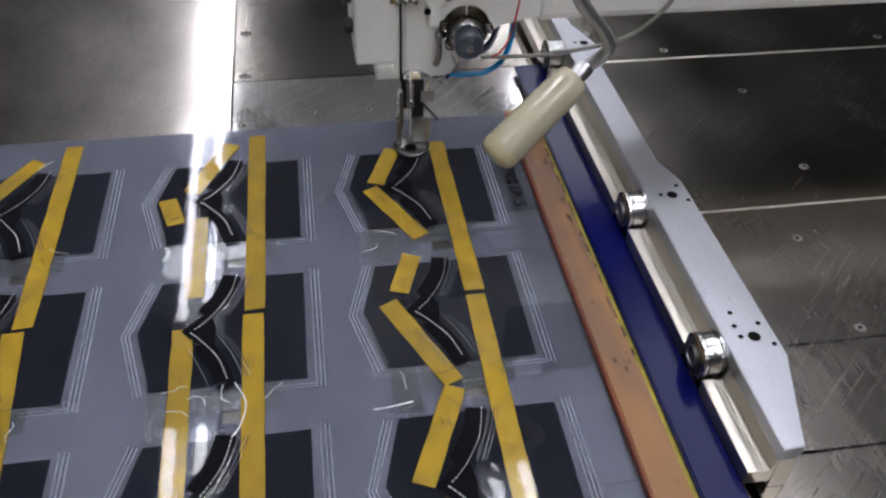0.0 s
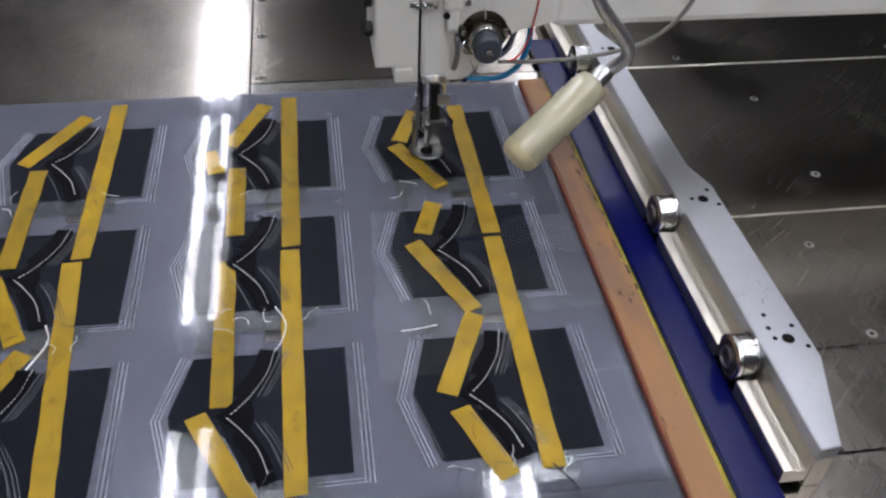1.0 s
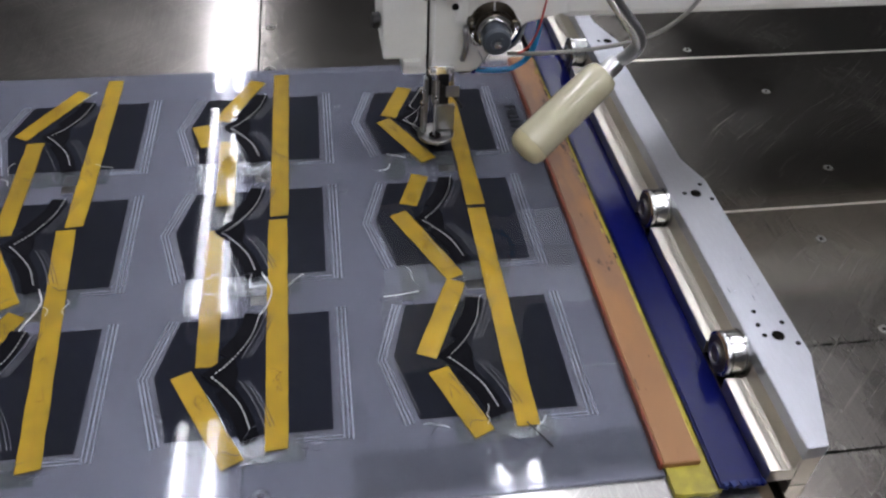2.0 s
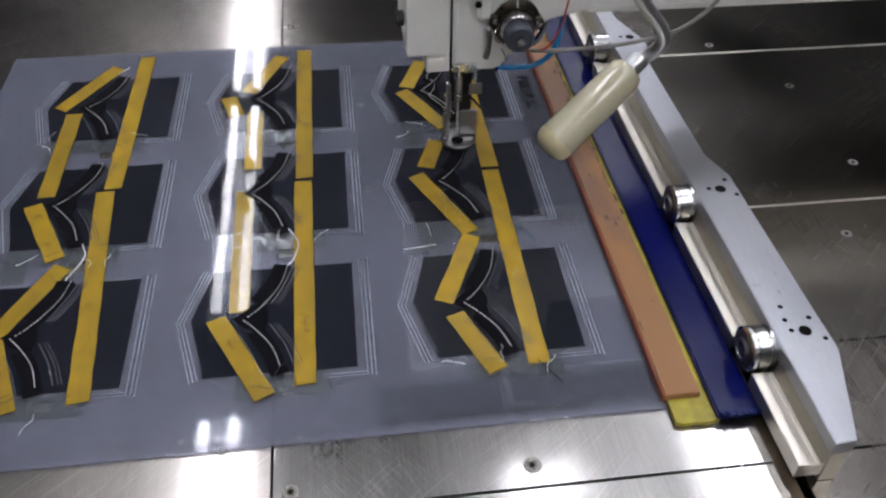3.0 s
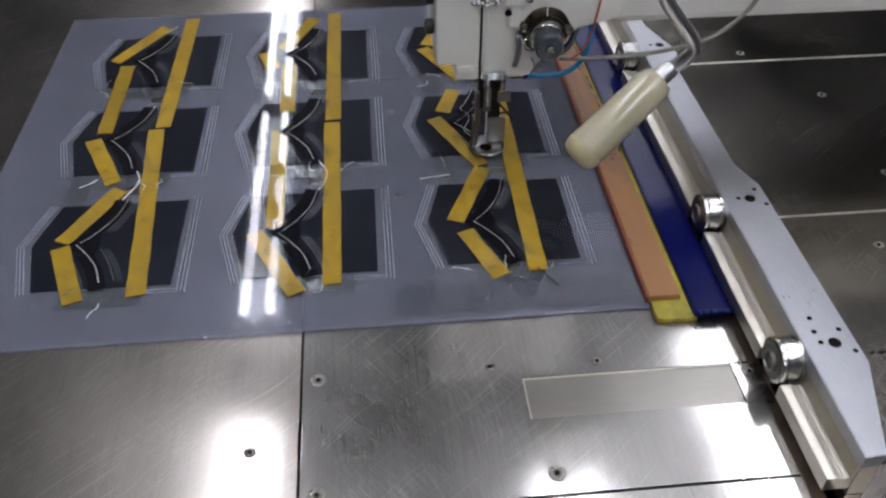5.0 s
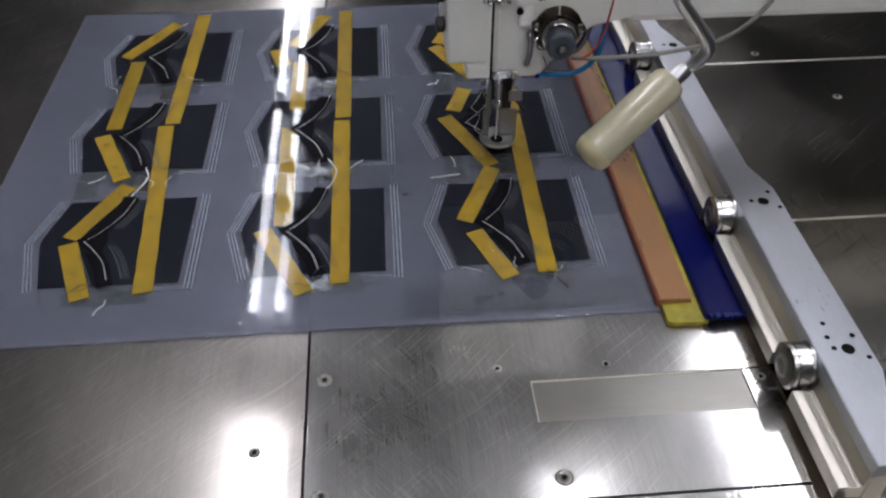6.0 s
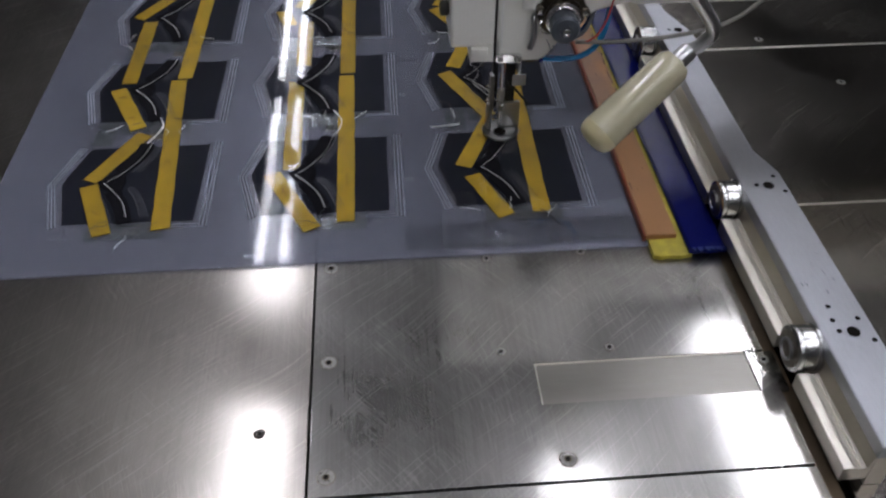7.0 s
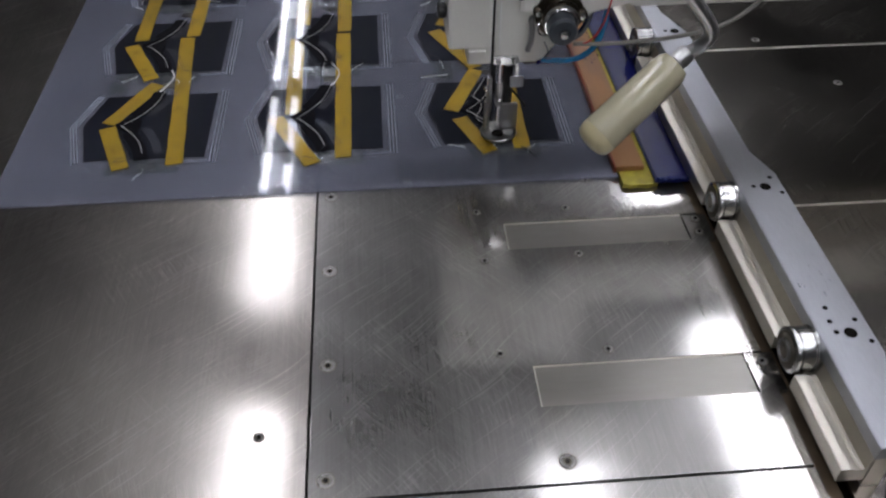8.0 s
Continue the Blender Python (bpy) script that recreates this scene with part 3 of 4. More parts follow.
for cx in COLUMNS:
    for cy in ROWS_Y:
        for dx, dy in ((-0.050, 0.086), (-0.044, 0.070), (-0.028, 0.080), (-0.014, 0.083), (-0.004, 0.074), (0.024, 0.084), (0.020, 0.076), (-0.008, 0.192)):
            scrap(cx + dx + random.uniform(-0.005, 0.005), cy + dy + random.uniform(-0.003, 0.003), THREAD if random.random() < 0.35 else LINT, 0.004)


def tape(x0, y0, x1, y1, width=0.0138):
    """A torn strip of tape with slightly uneven ends and sides."""
    d = Vector((x1 - x0, y1 - y0))
    n = max(3, int(d.length / 0.012))
    side = Vector((-d.y, d.x)).normalized() * width / 2
    left, right = [], []
    for k in range(n + 1):
        p = Vector((x0, y0)) + d * k / n
        w = 1 + random.uniform(-0.05, 0.05)
        left.append(tuple(p + side * w + d.normalized() * (random.uniform(-0.001, 0.001) if k in (0, n) else 0)))
        right.append(tuple(p - side * w))
    z = random.uniform(0.0030, 0.0033)
    strip = part("tape_strip", prism(left + right[::-1], z, z + 0.0004), TAPE, template)
    for k in range(1 + int(d.length / 0.07)):
        c = Vector((x0, y0)) + d * random.uniform(0.15, 0.85)
        marks = [(c.x + random.uniform(-0.004, 0.004), c.y + random.uniform(-0.006, 0.006), z + 0.00045) for _ in range(5)]
        part("pen_mark", tube(marks, 0.00022, 4, 4), PEN, strip)


TAPES_LEFT = [(-0.139, 0.506, -0.141, 0.295), (-0.146, 0.292, -0.129, 0.0785), (-0.164, 0.488, -0.205, 0.418), (-0.191, 0.409, -0.191, 0.289),
              (-0.199, 0.280, -0.169, 0.214), (-0.162, 0.206, -0.194, 0.142), (-0.194, 0.136, -0.172, 0.076)]
TAPES_MIDDLE = [(0.0125, 0.504, 0.011, 0.293), (0.010, 0.289, 0.010, 0.0775), (-0.009, 0.494, -0.039, 0.430), (-0.057, 0.423, -0.048, 0.392),
                (-0.0315, 0.397, -0.031, 0.310), (-0.036, 0.280, -0.0345, 0.146), (-0.050, 0.141, -0.015, 0.070)]
TAPES_RIGHT = [(0.1645, 0.478, 0.1645, 0.293), (0.164, 0.288, 0.161, 0.0785), (0.126, 0.471, 0.107, 0.424), (0.102, 0.418, 0.135, 0.355),
               (0.125, 0.335, 0.111, 0.297), (0.102, 0.287, 0.136, 0.212), (0.136, 0.208, 0.106, 0.140), (0.112, 0.128, 0.1335, 0.075)]
for row in TAPES_LEFT + TAPES_MIDDLE + TAPES_RIGHT:
    tape(*row)

part("orange_bar", prism([(0.2318, 0.0385), (0.2545, 0.0385), (0.2575, 0.512), (0.2353, 0.512)], 0.0042, 0.0085, 0.0006), ORANGE, template, "orange-brown laminate bar")
part("red_edge", prism([(0.2302, 0.0388), (0.2320, 0.0388), (0.2352, 0.5115), (0.2335, 0.5115)], 0.0022, 0.0078, 0.0004), RED_EDGE, template, "worn red edge of the bar")
part("base_strip", prism([(0.2336, 0.0215), (0.2390, 0.0196), (0.2455, 0.0206), (0.2530, 0.0192), (0.2620, 0.0210), (0.2640, 0.515), (0.2355, 0.515)], 0.0006, 0.0041, 0.0004), OLIVE, template, "olive-yellow adhesive tape strip")
part("blue_rail", prism([(0.2595, 0.0215), (0.2640, 0.0198), (0.2690, 0.0212), (0.2745, 0.0196), (0.2800, 0.0208), (0.2866, 0.0202), (0.2880, 0.592), (0.2605, 0.592)], 0.0042, 0.0078, 0.0012), BLUE, template, "glossy dark blue enamelled rail")
# paint chips and splinters along the worn far part of the orange bar, and torn tape at the end of the blue rail
for k in range(26):
    y = 0.20 + 0.30 * (k + random.uniform(0, 0.8)) / 26
    x, n = 0.2530 + 0.0064 * y + random.uniform(-0.0012, 0.0010), random.uniform(0.003, 0.011)
    w = random.uniform(0.0004, 0.0012)
    chip = [(x - w, y), (x - w * 0.3, y + n * 0.5), (x - w * 0.8, y + n), (x + w, y + n * 0.9), (x + w * 0.6, y + n * 0.4), (x + w, y)]
    part("paint_chip", prism(chip, 0.0086, 0.0091), SPLINTER if k % 3 else OLIVE, template)
for k in range(9):
    x = 0.262 + 0.0027 * k + random.uniform(-0.001, 0.001)
    chip = [(x, 0.0228), (x + 0.0012, 0.0192 + random.uniform(-0.0015, 0.001)), (x + 0.0024, 0.0196), (x + 0.0028, 0.0230)]
    part("torn_tape", prism(chip, 0.0079, 0.0083 + random.uniform(0, 0.0004)), BLUE_TAPE, template)
part("thread_tail", tube([(0.160, 0.080, 0.0045), (0.166, 0.070, 0.005), (0.172, 0.060, 0.0045)], 0.0005, 6), DARK_METAL, template)
part("thread_tail", tube([(0.083, 0.196, 0.0046), (0.094, 0.1965, 0.005), (0.108, 0.199, 0.0046)], 0.0005, 6), THREAD, template)
part("thread_tail", tube([(-0.001, 0.229, 0.0046), (0.006, 0.212, 0.005), (0.003, 0.196, 0.0046), (-0.002, 0.187, 0.0046)], 0.0005, 6), THREAD, template)
part("thread_tail", tube([(-0.152, 0.228, 0.0046), (-0.148, 0.212, 0.005), (-0.157, 0.190, 0.0046)], 0.0005, 6), THREAD, template)
# the seam that the needle lays on the panels of the last column, a short run of stitches at a time
SEAM = [(-0.0090, 0.1885), (-0.0125, 0.1800), (-0.0175, 0.1690), (-0.0228, 0.1585), (-0.0180, 0.1500), (-0.0168, 0.1430), (-0.0195, 0.1340),
        (-0.0235, 0.1240), (-0.0160, 0.1100), (-0.0090, 0.0955)]
sewn = []
for cy in ROWS_Y:
    path = flat(SEAM, 10)
    for k in range(0, len(path) - 1, 9):
        run = path[k:k + 10]
        ob = part("seam_run", dashes(run, 0.0026, 0.0008, 0.00048), THREAD, template)
        sewn.append((ob, cy, run[-1][1] + cy))
for x0, x1, y0, y1 in ((0.054, 0.131, 0.0400, 0.0690), (0.1330, 0.1865, 0.0400, 0.0690), (0.1885, 0.2290, 0.0430, 0.0700), (0.1950, 0.2300, 0.2110, 0.3020), (0.2080, 0.2300, 0.3060, 0.4420)):
    piece = part("film_piece", box(x0, x1, y0, y1, 0.0044, 0.0045), CLEAR, template)
    for a, c in (((x0, y0), (x1, y0)), ((x0, y0), (x0, y1)), ((x0, y1), (x1, y1))):
        part("film_edge", ribbon([a, c], 0.0005, 0.0045, 0.00458), EMBOSSED, piece)
text = bpy.data.curves.new("marking", "FONT")
text.body, text.size, text.extrude, text.offset = "F021P.5.", 0.0135, 0.0001, 0.00025
text.space_character = 1.2
marking = new("marking", text)
marking.data.materials.append(INK)
marking.parent = template
marking.matrix_basis = pose(0.2145, 0.4310, 0.0047, 0, 0, -91)
tagged(marking, "black felt-pen writing")

# ---- the guide bracket with its rollers ----
bracket = thing("guide_bracket", "machined aluminium guide bracket carrying grooved steel rollers", "guide bracket", at=(0, 0, 0))
outline = [(0.3015, -0.0300), (0.3145, -0.029), (0.3355, 0.036), (0.3350, 0.212), (0.3245, 0.240), (0.3245, 0.395), (0.3335, 0.414), (0.3330, 0.428), (0.3185, 0.470), (0.3170, 0.580), (0.3030, 0.580)]
part("top_plate", prism(outline, 0.0285, 0.0385, 0.0005), ALU, bracket, "pale milled aluminium plate")
part("web", prism([(0.3034, -0.0285), (0.3140, -0.0285), (0.3240, 0.03), (0.3240, 0.430), (0.3165, 0.470), (0.3160, 0.580), (0.3034, 0.580)], 0.0005, 0.0284), MILLED, bracket)
ROLLERS = (0.0555, 0.2015, 0.4400)
spans, y = [], -0.0285
for r in ROLLERS:
    spans.append((y, r - 0.0165))
    y = r + 0.0150
spans.append((y, 0.58))
for y0, y1 in spans:
    profile = [(0.2866, 0.0065), (0.2866, 0.0172), (0.2872, 0.0176), (0.2936, 0.0176), (0.2944, 0.0166), (0.2972, 0.0166), (0.2976, 0.0160), (0.2980, 0.0166), (0.3004, 0.0170), (0.3026, 0.0280), (0.3026, 0.0065)]
    bm = prism([(x, z) for x, z in profile], 0, y1 - y0)
    bmesh.ops.transform(bm, matrix=pose(0, y1, 0.0005, 90, 0, 0), verts=bm.verts[:])
    part("rail", bm, MILLED, bracket, "bright machined aluminium rail")
roller_rows = [(0.0128, -0.0002), (0.0145, 0.0004), (0.0149, 0.0010), (0.0149, 0.0026), (0.0132, 0.0030), (0.0132, 0.0042), (0.0143, 0.0046), (0.0143, 0.0114), (0.0132, 0.0118), (0.0132, 0.0130), (0.0149, 0.0134), (0.0149, 0.0158), (0.0142, 0.0166)]
roller_me = mesh_from("rim", lathe(roller_rows, pose(0, 0, 0, 0, 90, 0), 40), ROLLED, True)
hub_me = mesh_from("hub", lathe([(0.0122, -0.0006), (0.0120, -0.0004), (0.0062, -0.0003), (0.0060, -0.0016), (0.0030, -0.0018)], pose(0, 0, 0, 0, 90, 0), 28), GREASE, True)
seal_me = mesh_from("bearing_ring", lathe([(0.0074, -0.0004), (0.0074, -0.0026), (0.0058, -0.0026), (0.0052, -0.0010), (0.0020, -0.0010)], pose(0, 0, 0, 0, 90, 0), 28), FOOT_STEEL, True)
for y in ROLLERS:
    roller = new("roller")
    roller.parent = bracket
    roller.matrix_basis = pose(0.2868, y, 0.0228)
    tagged(roller, "grooved bright steel roller")
    share("rim", roller_me, roller, pose(0, 0, 0))
    share("hub", hub_me, roller, pose(0, 0, 0))
    share("bearing_ring", seal_me, roller, pose(0, 0, 0))
# flat black discs on the plate paint the shade down its bores
hole_big = mesh_from("bore", lathe([(0.0040, 0), (0.0040, 0.0002)], None, 24), HOLLOW_SHADE)
hole_small = mesh_from("bore", lathe([(0.0017, 0), (0.0017, 0.0002)], None, 14), HOLLOW_SHADE)
for y in (0.0525, 0.1965, 0.4320):
    share("bore", hole_big, bracket, pose(0.3215, y, 0.0386))
    for dx, dy in ((-0.0085, 0.001), (0.0072, 0.0105), (0.0098, -0.0075)):
        share("bore", hole_small, bracket, pose(0.3215 + dx, y + dy, 0.0386))
for x, y in ((0.3125, 0.0625), (0.3145, 0.074)):
    share("bore", hole_small, bracket, pose(x, y, 0.0386))

# ---- the sewing head over the template ----
head = thing("sewing_machine", "cream enamelled industrial sewing machine head with needle and tension knob", "sewing machine", at=(0, 0, 0))
body_outline = [(0.0975, 0.106), (0.0975, 0.27), (0.235, 0.27), (0.235, 0.135), (0.205, 0.128), (0.186, 0.112), (0.168, 0.0885), (0.131, 0.0885), (0.131, 0.106)]
bm = prism(body_outline, 0.0, 0.075, 0.0025)
bmesh.ops.transform(bm, matrix=pose(0, 0.375, 0, 90, 0, 0), verts=bm.verts[:])
part("body", bm, PAINT, head, "cream enamelled casting")
part("face_cover", box(0.0965, 0.1295, 0.2965, 0.372, 0.1045, 0.268, 0.0022), PAINT, head)
part("cover_tab", box(0.1115, 0.1295, 0.298, 0.345, 0.0905, 0.1045, 0.001), PAINT, head)
part("arm", box(0.232, 1.05, 0.302, 0.385, 0.130, 0.188, 0.006), PAINT, head, "long cream enamelled arm")
part("cover_seam", box(0.1297, 0.1308, 0.2960, 0.372, 0.0890, 0.268), HOLLOW_SHADE, head)
for z in (0.128, 0.152):
    part("side_knob", lathe([(0.004, 0), (0.006, 0.001), (0.006, 0.006), (0.004, 0.007)], pose(0.0965, 0.315, z, 0, -90, 0), 20), DARK_METAL, head)
part("cover_lip", box(0.1115, 0.1245, 0.2945, 0.2985, 0.0985, 0.1035, 0.0008), PAINT, head)
part("needle_clamp", prism([(0.1300, 0.0915), (0.1335, 0.0900), (0.1500, 0.0905), (0.1515, 0.0930), (0.1500, 0.0965), (0.1370, 0.0975), (0.1315, 0.0965)], 0, 0.003, 0.0006), CHROME, head, "polished thread guide clamp").data.transform(pose(0, 0.2990, 0, 90, 0, 0))
for x, r in ((0.1345, 0.0022), (0.1478, 0.0030)):
    part("clamp_screw", lathe([(r, 0), (r, 0.0014), (r * 0.6, 0.0022), (r * 0.3, 0.0012)], pose(x, 0.2958, 0.0940, 90, 0, 0), 16), SCREW_STEEL, head, "", True)
part("guide_plate", box(0.1220, 0.1435, 0.2945, 0.2975, 0.1530, 0.1575, 0.0010), CHROME, head, "bright thread guide plate")
for x in (0.1270, 0.1330, 0.1405):
    part("guide_pin", lathe([(0.0019, 0), (0.0021, 0.003), (0.0012, 0.0042)], pose(x, 0.2945, 0.1550, 90, 0, 0), 14), CHROME, head, "", True)
boss = part("casting_boss", box(0.1465, 0.1615, 0.2930, 0.3005, 0.1500, 0.2000, 0.0030), PAINT, head, "cream casting boss beside the tension discs")
part("boss_foot", box(0.1490, 0.1590, 0.2945, 0.3005, 0.1330, 0.1530, 0.0028), PAINT, boss)
part("boss_hole", lathe([(0.0026, 0), (0.0026, 0.0012)], pose(0.1490, 0.2935, 0.1470, 90, 0, 0), 16), HOLLOW_SHADE, boss)
part("check_spring_post", lathe([(0.0030, 0), (0.0030, 0.004), (0.0018, 0.005), (0.0018, 0.016), (0.0028, 0.017), (0.0028, 0.019)], pose(0.1645, 0.2960, 0.1540, 0, 0, 0), 14), CHROME, head, "", True)
tension = part("tension_disc", lathe([(0.0172, 0), (0.0182, 0.0015), (0.0182, 0.003), (0.0150, 0.0045), (0.0128, 0.005), (0.0128, 0.0075), (0.0145, 0.0085), (0.0145, 0.0100), (0.011, 0.0105)], pose(0.1785, 0.2995, 0.1300, 90, 0, 0), 36), AGED_BRASS, head, "worn dark tension discs", True)
part("tension_ring", lathe([(0.0128, 0), (0.0134, 0.0008), (0.0134, 0.0022), (0.0122, 0.0028), (0.009, 0.0028)], pose(0.1782, 0.2890, 0.1290, 90, 0, 0), 32), CHROME, tension, "bright chrome ring", True)
for x, z, r in ((0.1950, 0.1300, 0.0044), (0.1622, 0.1330, 0.0036)):
    lug = part("tension_lug", lathe([(r, 0), (r, 0.005), (r * 0.7, 0.006)], pose(x, 0.2995, z, 90, 0, 0), 18), AGED_BRASS, head, "", True)
    part("lug_screw", lathe([(r * 0.62, 0), (r * 0.62, 0.0016), (r * 0.3, 0.0020)], pose(x, 0.2938, z, 90, 0, 0), 12), CHROME, lug, "", True)
part("spring", tube([(0.1782 + 0.0112 * math.cos(k * 0.7), 0.2878 - k * 0.00016, 0.1288 + 0.0112 * math.sin(k * 0.7)) for k in range(30)], 0.0006, 6, 2), CHROME, tension, "", True)
part("check_wire", tube([(0.1640, 0.2945, 0.1270), (0.1622, 0.2915, 0.1235), (0.1635, 0.2900, 0.1185), (0.1690, 0.2905, 0.1165)], 0.0008, 6), CHROME, head)
part("tension_knob", lathe([(0.0098, 0), (0.0106, 0.0015), (0.0106, 0.0125), (0.0092, 0.0145), (0.0050, 0.0150), (0.0046, 0.0142)], pose(0.1775, 0.2870, 0.1275, 90, 0, 0), 32), GREY_PLASTIC, head, "grey-blue plastic tension knob", True)
part("tension_screw", lathe([(0.0030, 0), (0.0030, 0.003), (0.0015, 0.0038)], pose(0.1775, 0.2728, 0.1275, 90, 0, 0), 14), CHROME, head, "", True)
part("lever", tube([(0.1590, 0.2990, 0.1275), (0.1572, 0.2940, 0.1275), (0.1580, 0.2922, 0.1215), (0.1578, 0.2925, 0.1120), (0.1563, 0.2940, 0.1030)], 0.0022, 10), FOOT_STEEL, head, "bent steel lever", True)
part("feed_thread", tube([(0.1775, 0.2905, 0.1420), (0.1772, 0.2925, 0.1600), (0.1768, 0.2940, 0.1900)], 0.0004, 6, 4), THREAD, head)
for k, y in enumerate((0.301, 0.306)):
    part("hanging_thread", tube([(0.1690 + 0.004 * k, y, 0.1080), (0.1725 + 0.003 * k, y - 0.004, 0.1000), (0.1700 + 0.005 * k, y - 0.004, 0.0945), (0.1760 + 0.003 * k, y - 0.003, 0.0925)], 0.0004, 5, 6), LINT, head)
part("air_hose", tube([(0.1665, 0.3050, 0.0885), (0.1830, 0.3045, 0.0872), (0.1985, 0.3050, 0.0885), (0.2110, 0.3050, 0.0990), (0.2170, 0.3080, 0.1180), (0.2195, 0.3200, 0.1380), (0.2200, 0.3330, 0.1480)], 0.0022, 10), HOSE, head, "translucent blue air hose", True)
part("air_hose", tube([(0.1960, 0.3080, 0.1060), (0.2030, 0.3100, 0.1150), (0.2080, 0.3160, 0.1280), (0.2090, 0.3280, 0.1440)], 0.0022, 10), NAVY_HOSE, head, "dark blue air hose", True)
part("hose_collar", lathe([(0.0034, 0), (0.0040, 0.0008), (0.0040, 0.0026), (0.0030, 0.0034)], pose(0.1655, 0.3050, 0.0886, 0, 90, 0), 16), BLUE, head, "", True)
part("hose_fitting", lathe([(0.0012, 0), (0.0022, 0.004), (0.0027, 0.009)], pose(0.1560, 0.3058, 0.0858, 0, 73, 0), 14), AGED_BRASS, head, "brass hose fitting", True)
part("red_wire", tube([(0.192, 0.300, 0.104), (0.203, 0.298, 0.106), (0.212, 0.298, 0.118), (0.217, 0.298, 0.142), (0.220, 0.300, 0.170)], 0.0007, 8), RED, head)
part("black_cable", tube([(0.190, 0.301, 0.106), (0.200, 0.304, 0.112), (0.207, 0.312, 0.126), (0.209, 0.325, 0.140)], 0.0016, 8), GREY_PLASTIC, head)
part("grey_cable", tube([(0.192, 0.300, 0.104), (0.215, 0.298, 0.104), (0.255, 0.297, 0.106), (0.295, 0.297, 0.113), (0.320, 0.297, 0.126), (0.338, 0.297, 0.150), (0.345, 0.300, 0.19)], 0.0017, 8), GREY_CABLE, head, "grey rubber cable", True)
part("needle_thread", tube([(0.1345, 0.295, 0.148), (0.1350, 0.296, 0.110), (0.1395, 0.313, 0.080), (0.1415, 0.325, 0.045), (0.1410, 0.327, 0.014)], 0.00045, 6, 4), THREAD, head, "white sewing thread")

# the presser foot goes up and down on its own bar
foot = new("presser_foot")
foot.parent = head
tagged(foot, "round steel presser foot on its bar")
part("foot_bar", box(0.1352, 0.1468, 0.3345, 0.3425, 0.040, 0.105, 0.0010), DARK_METAL, foot)
part("foot_bar_sleeve", box(0.1425, 0.1540, 0.3350, 0.3430, 0.029, 0.066, 0.0010), DARK_METAL, foot)
part("bar_block", box(0.1260, 0.1330, 0.3320, 0.3400, 0.0800, 0.0880, 0.0010), GREY_PLASTIC, head)
part("bar_bush", lathe([(0.0048, 0.078), (0.0052, 0.080), (0.0052, 0.092)], pose(0.1412, 0.328, 0), 20), DARK_METAL, head, "", True)
part("foot_bar_guide", box(0.1328, 0.1362, 0.330, 0.338, 0.026, 0.058, 0.0008), FOOT_STEEL, foot)
ring = lathe([(0.0058, 0.0044), (0.0135, 0.0042), (0.0150, 0.0052), (0.0156, 0.0072), (0.0150, 0.0078), (0.0142, 0.0066), (0.0120, 0.0056), (0.0062, 0.0054), (0.0056, 0.0050)], pose(0.1428, 0.328, 0), 40)
part("foot_ring", ring, FOOT_BRIGHT, foot, "polished dished round foot", True)
part("needle_hole", lathe([(0.0052, 0.0055), (0.0052, 0.0058)], pose(0.1420, 0.3275, 0), 24), HOLLOW_SHADE, foot)
part("foot_shank", prism([(0.1440, 0.3330), (0.1590, 0.3330), (0.1590, 0.3365), (0.1440, 0.3365)], 0.0072, 0.031, 0.0008), FOOT_BRIGHT, foot, "plain steel shank")
part("foot_post", lathe([(0.0026, 0.006), (0.0026, 0.030)], pose(0.1330, 0.3335, 0), 14), FOOT_STEEL, foot, "", True)
part("guide_wire", tube([(0.1480, 0.3340, 0.0500), (0.1540, 0.3320, 0.0442), (0.1600, 0.3318, 0.0365), (0.1640, 0.3318, 0.0315), (0.1642, 0.3318, 0.0285)], 0.0010, 8), DARK_METAL, foot)
for z in (0.033, 0.046):
    part("side_screw", lathe([(0.0026, 0), (0.0026, 0.002), (0.0016, 0.0026)], pose(0.1328, 0.334, z, 0, -90, 0), 14), CHROME, foot)
# the needle bar
bar = new("needle_bar")
bar.parent = head
tagged(bar, "thin polished needle bar with its needle")
part("rod", lathe([(0.0030, 0.046), (0.0032, 0.048), (0.0032, 0.110)], pose(0.1412, 0.328, 0), 18), CHROME, bar, "", True)
part("clamp", box(0.1385, 0.1442, 0.3240, 0.3305, 0.026, 0.048, 0.0010), FOOT_BRIGHT, bar)
part("clamp_screw", lathe([(0.0018, 0), (0.0018, 0.003), (0.0010, 0.0036)], pose(0.1412, 0.3240, 0.034, 90, 0, 0), 12), CHROME, bar, "", True)
part("needle", lathe([(0.0003, 0.004), (0.0009, 0.008), (0.0010, 0.030), (0.0014, 0.036)], pose(0.1412, 0.328, 0), 12), CHROME, bar, "bright steel needle", True)
part("label_tag", box(0.1500, 0.1610, 0.3255, 0.3265, 0.0515, 0.0615, 0.0003), ALU, head, "small bright metal tag")
part("tag_hanger", box(0.1540, 0.1565, 0.3265, 0.3285, 0.0600, 0.092), CHROME, head)

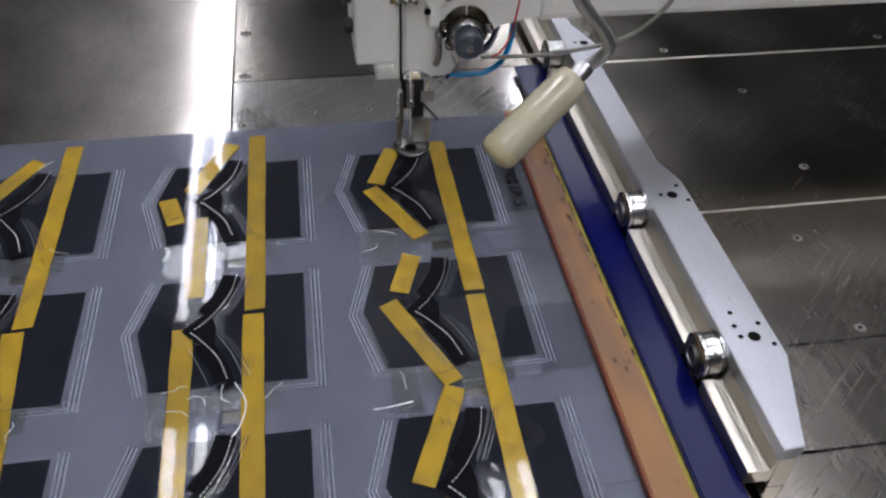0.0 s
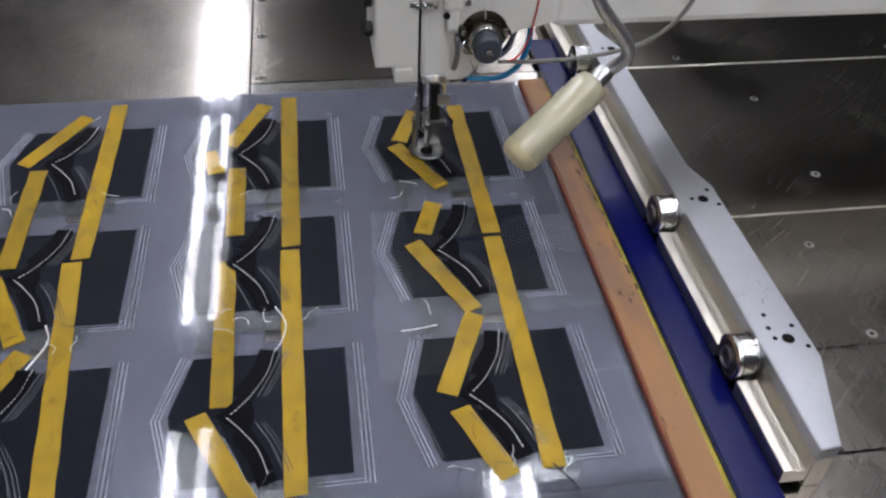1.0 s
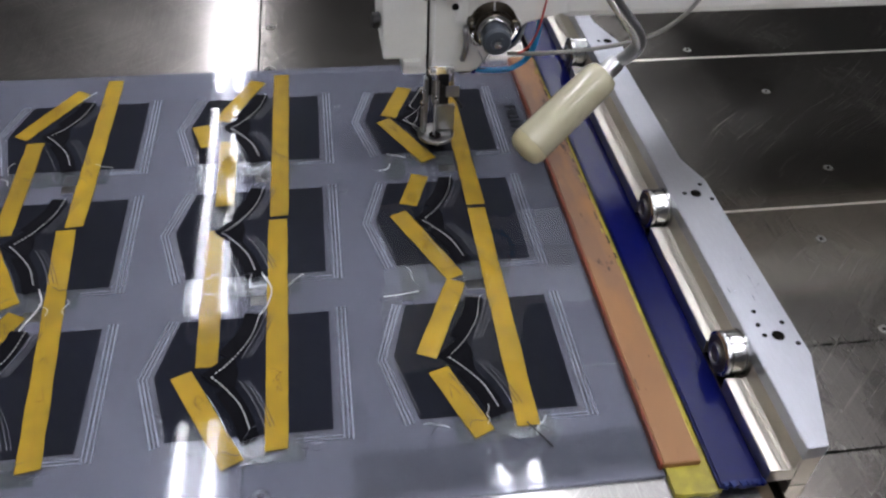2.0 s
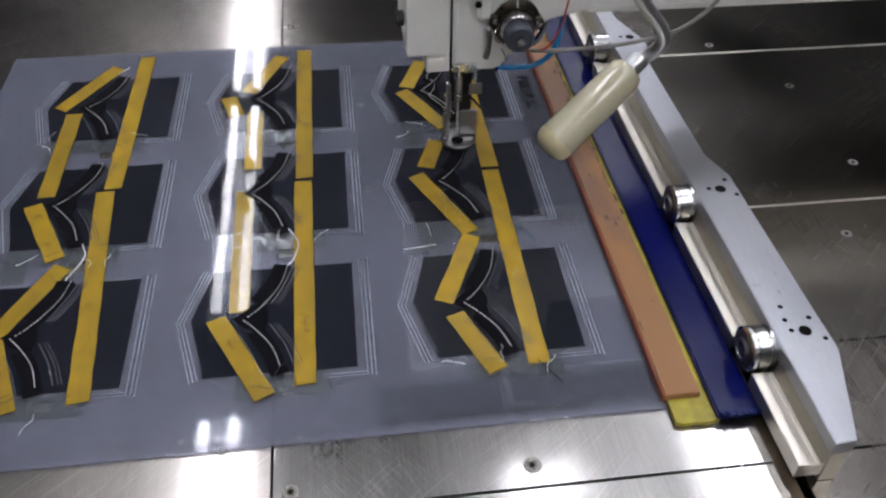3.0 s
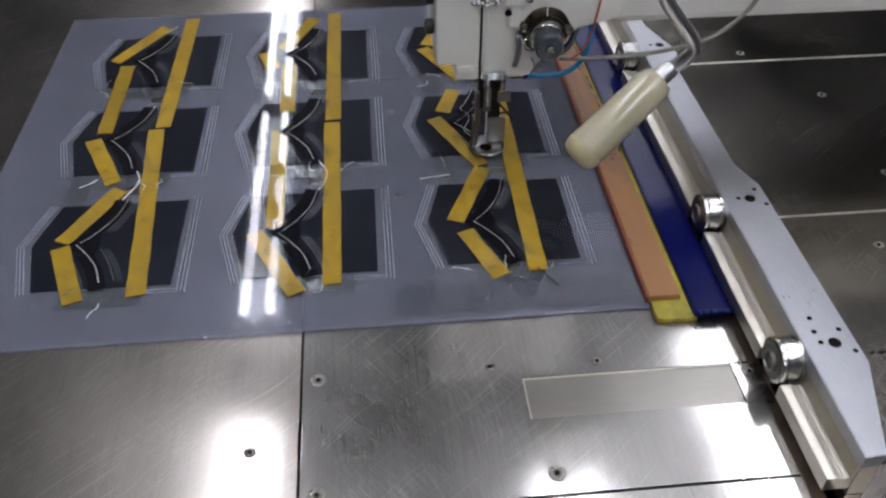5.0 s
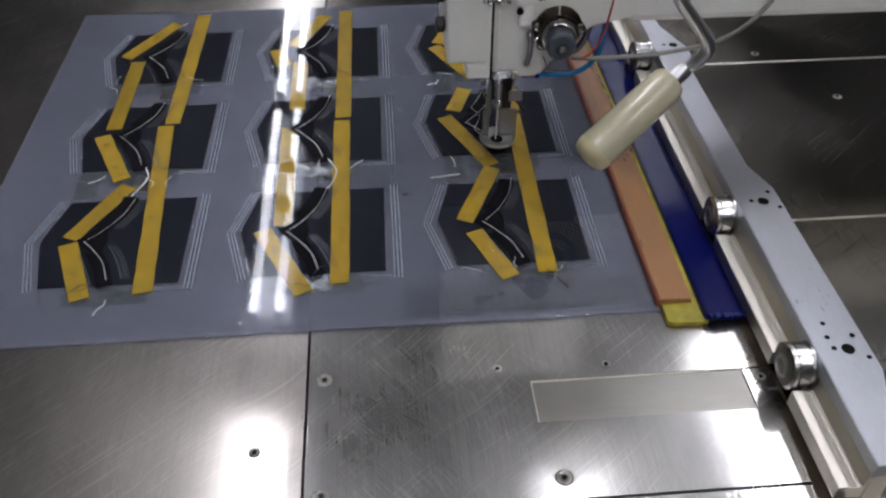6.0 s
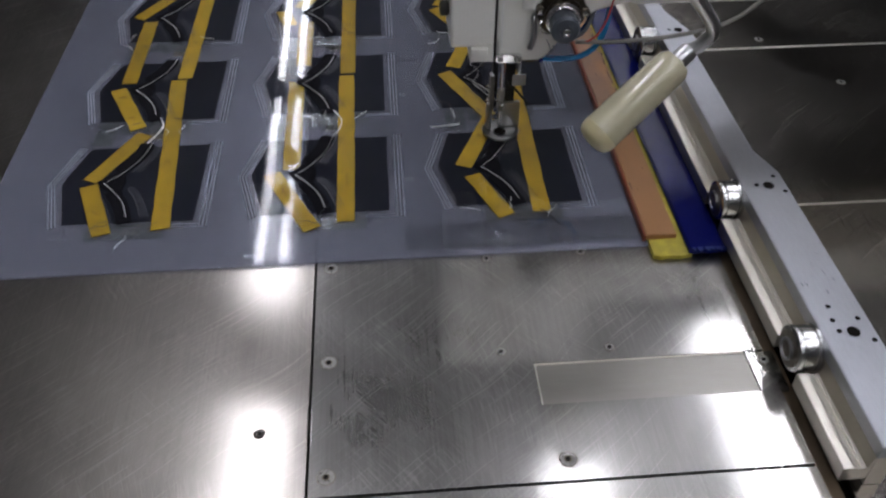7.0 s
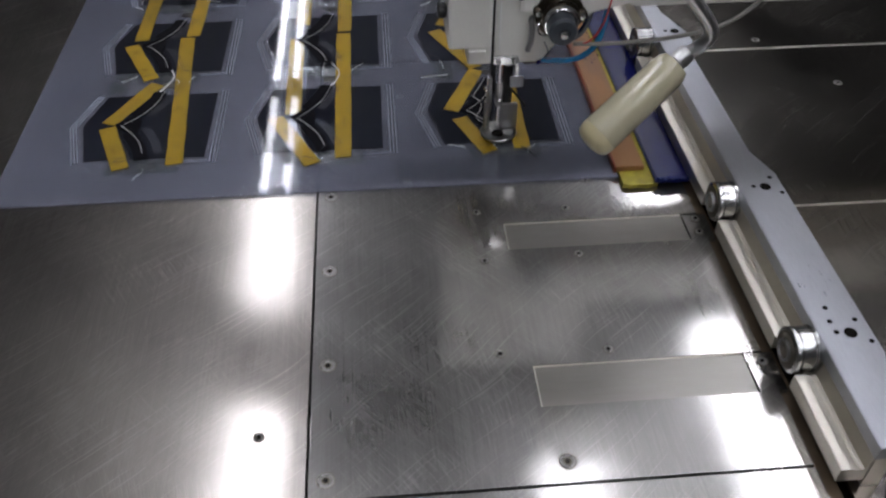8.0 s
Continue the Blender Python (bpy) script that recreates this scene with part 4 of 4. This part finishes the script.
# ---- the small lamp on its bent neck ----
lamp = thing("task_lamp", "ivory cylindrical work lamp on a bent chrome gooseneck", "work lamp", at=(0, 0, 0))
lamp_from, lamp_to = Vector((0.2130, 0.1500, 0.1698)), Vector((0.1655, 0.1300, 0.1335))
way = (lamp_to - lamp_from)
turn = Matrix.Translation(lamp_from) @ way.to_track_quat("Z", "Y").to_matrix().to_4x4()
n = way.length
part("shade", lathe([(0.0060, -0.004), (0.0090, -0.003), (0.0106, 0.000), (0.0112, 0.004), (0.0120, n - 0.014), (0.0121, n - 0.0075)], turn, 40), SHADE, lamp, "glossy ivory plastic shade", True)
part("shade_rim", lathe([(0.0121, n - 0.0074), (0.0119, n - 0.0045), (0.0111, n - 0.0018), (0.0096, n + 0.0002), (0.0070, n + 0.0014), (0.0035, n + 0.0020)], turn, 40), SHADE_RIM, lamp, "rounded yellowed plastic end", True)
part("collar", lathe([(0.0052, -0.013), (0.0056, -0.012), (0.0056, -0.0042)], turn, 24), BRUSHED_TUBE, lamp, "", True)
e = lamp_from - way.normalized() * 0.012
part("gooseneck", tube([tuple(e), (0.2290, 0.1527, 0.1822), (0.2330, 0.1520, 0.1890), (0.2310, 0.1520, 0.1960), (0.2250, 0.1520, 0.2040), (0.2190, 0.1520, 0.2110), (0.2115, 0.1520, 0.2210), (0.2060, 0.1540, 0.2350), (0.2020, 0.1650, 0.2650), (0.2010, 0.2100, 0.3000), (0.2000, 0.2900, 0.3050), (0.2000, 0.3300, 0.2950), (0.2000, 0.3350, 0.2690)], 0.0040, 14, 10), BRUSHED_TUBE, lamp, "bent chrome tube", True)


# ---- what moves ----
SHIFT = [(0.0, 0.0, -0.1412), (0.3, 0.0004, -0.1400), (0.5, 0.0024, -0.1351), (0.65, 0.0085, -0.1210), (0.76, 0.0130, -0.1095), (0.9, 0.0107, -0.0938),
         (1.0, 0.0135, -0.0773), (1.1, 0.0090, -0.0670), (1.2, 0.0040, -0.0580), (1.35, -0.0006, -0.0494), (2.6, -0.0006, -0.0492), (2.8, 0.0010, -0.0290),
         (2.95, -0.0004, -0.0050), (3.0, -0.0004, -0.0030), (3.5, 0.0, 0.0), (3.8, 0.0050, 0.0120), (4.0, 0.0119, 0.0246), (4.07, 0.0125, 0.0310), (4.14, 0.0098, 0.0430),
         (4.2, 0.0115, 0.0526), (4.28, 0.0135, 0.0650), (4.48, 0.0030, 0.0822), (4.62, -0.0006, 0.0932), (6.1, -0.0006, 0.0930), (6.4, -0.0008, 0.1370), (6.5, -0.0008, 0.1384),
         (7.0, 0.0007, 0.1437), (7.2, 0.0060, 0.1540), (7.37, 0.0128, 0.1690), (7.5, 0.0083, 0.1813), (7.72, 0.0135, 0.2035), (7.88, 0.0060, 0.2190), (8.0, 0.0, 0.2291)]
LIFT = [(0.0, 0.0), (1.6, 0.0), (1.9, 0.008), (2.75, 0.008), (2.95, 0.0), (5.5, 0.0), (5.65, 0.008), (6.35, 0.008), (6.5, 0.0), (8.0, 0.0)]


def when(y):
    """The time at which the needle stands over the height y of the template."""
    for (t0, x0, a), (t1, x1, b) in zip(SHIFT, SHIFT[1:]):
        if b > a and a <= 0.328 - y <= b:
            return t0 + (t1 - t0) * (0.328 - y - a) / (b - a)
    return 7.8


def motions():
    for ob, cy, y in sewn:
        t = min(max(when(y), 0.2), 7.8)
        down, up = pose(COLUMNS[2], cy, -0.0056), pose(COLUMNS[2], cy, 0.0003)
        walk(ob, [(0.0, down), (t - 0.1, down), (t, up), (8.0, up)])
    walk(template, [(t, pose(x, y, 0)) for t, x, y in SHIFT])
    walk(bracket, [(t, pose(x, 0, 0)) for t, x, y in SHIFT])
    walk(foot, [(t, pose(0, 0, z)) for t, z in LIFT])
    beat = []
    for k in range(81):
        t = k / 10
        sewing = 0.2 < t < 1.6 or 3.2 < t < 5.3 or 6.7 < t
        beat.append((t, pose(0, 0, 0.012 + (0.010 * math.sin(k * 2.4) if sewing else 0.008))))
    walk(bar, beat)


motions()
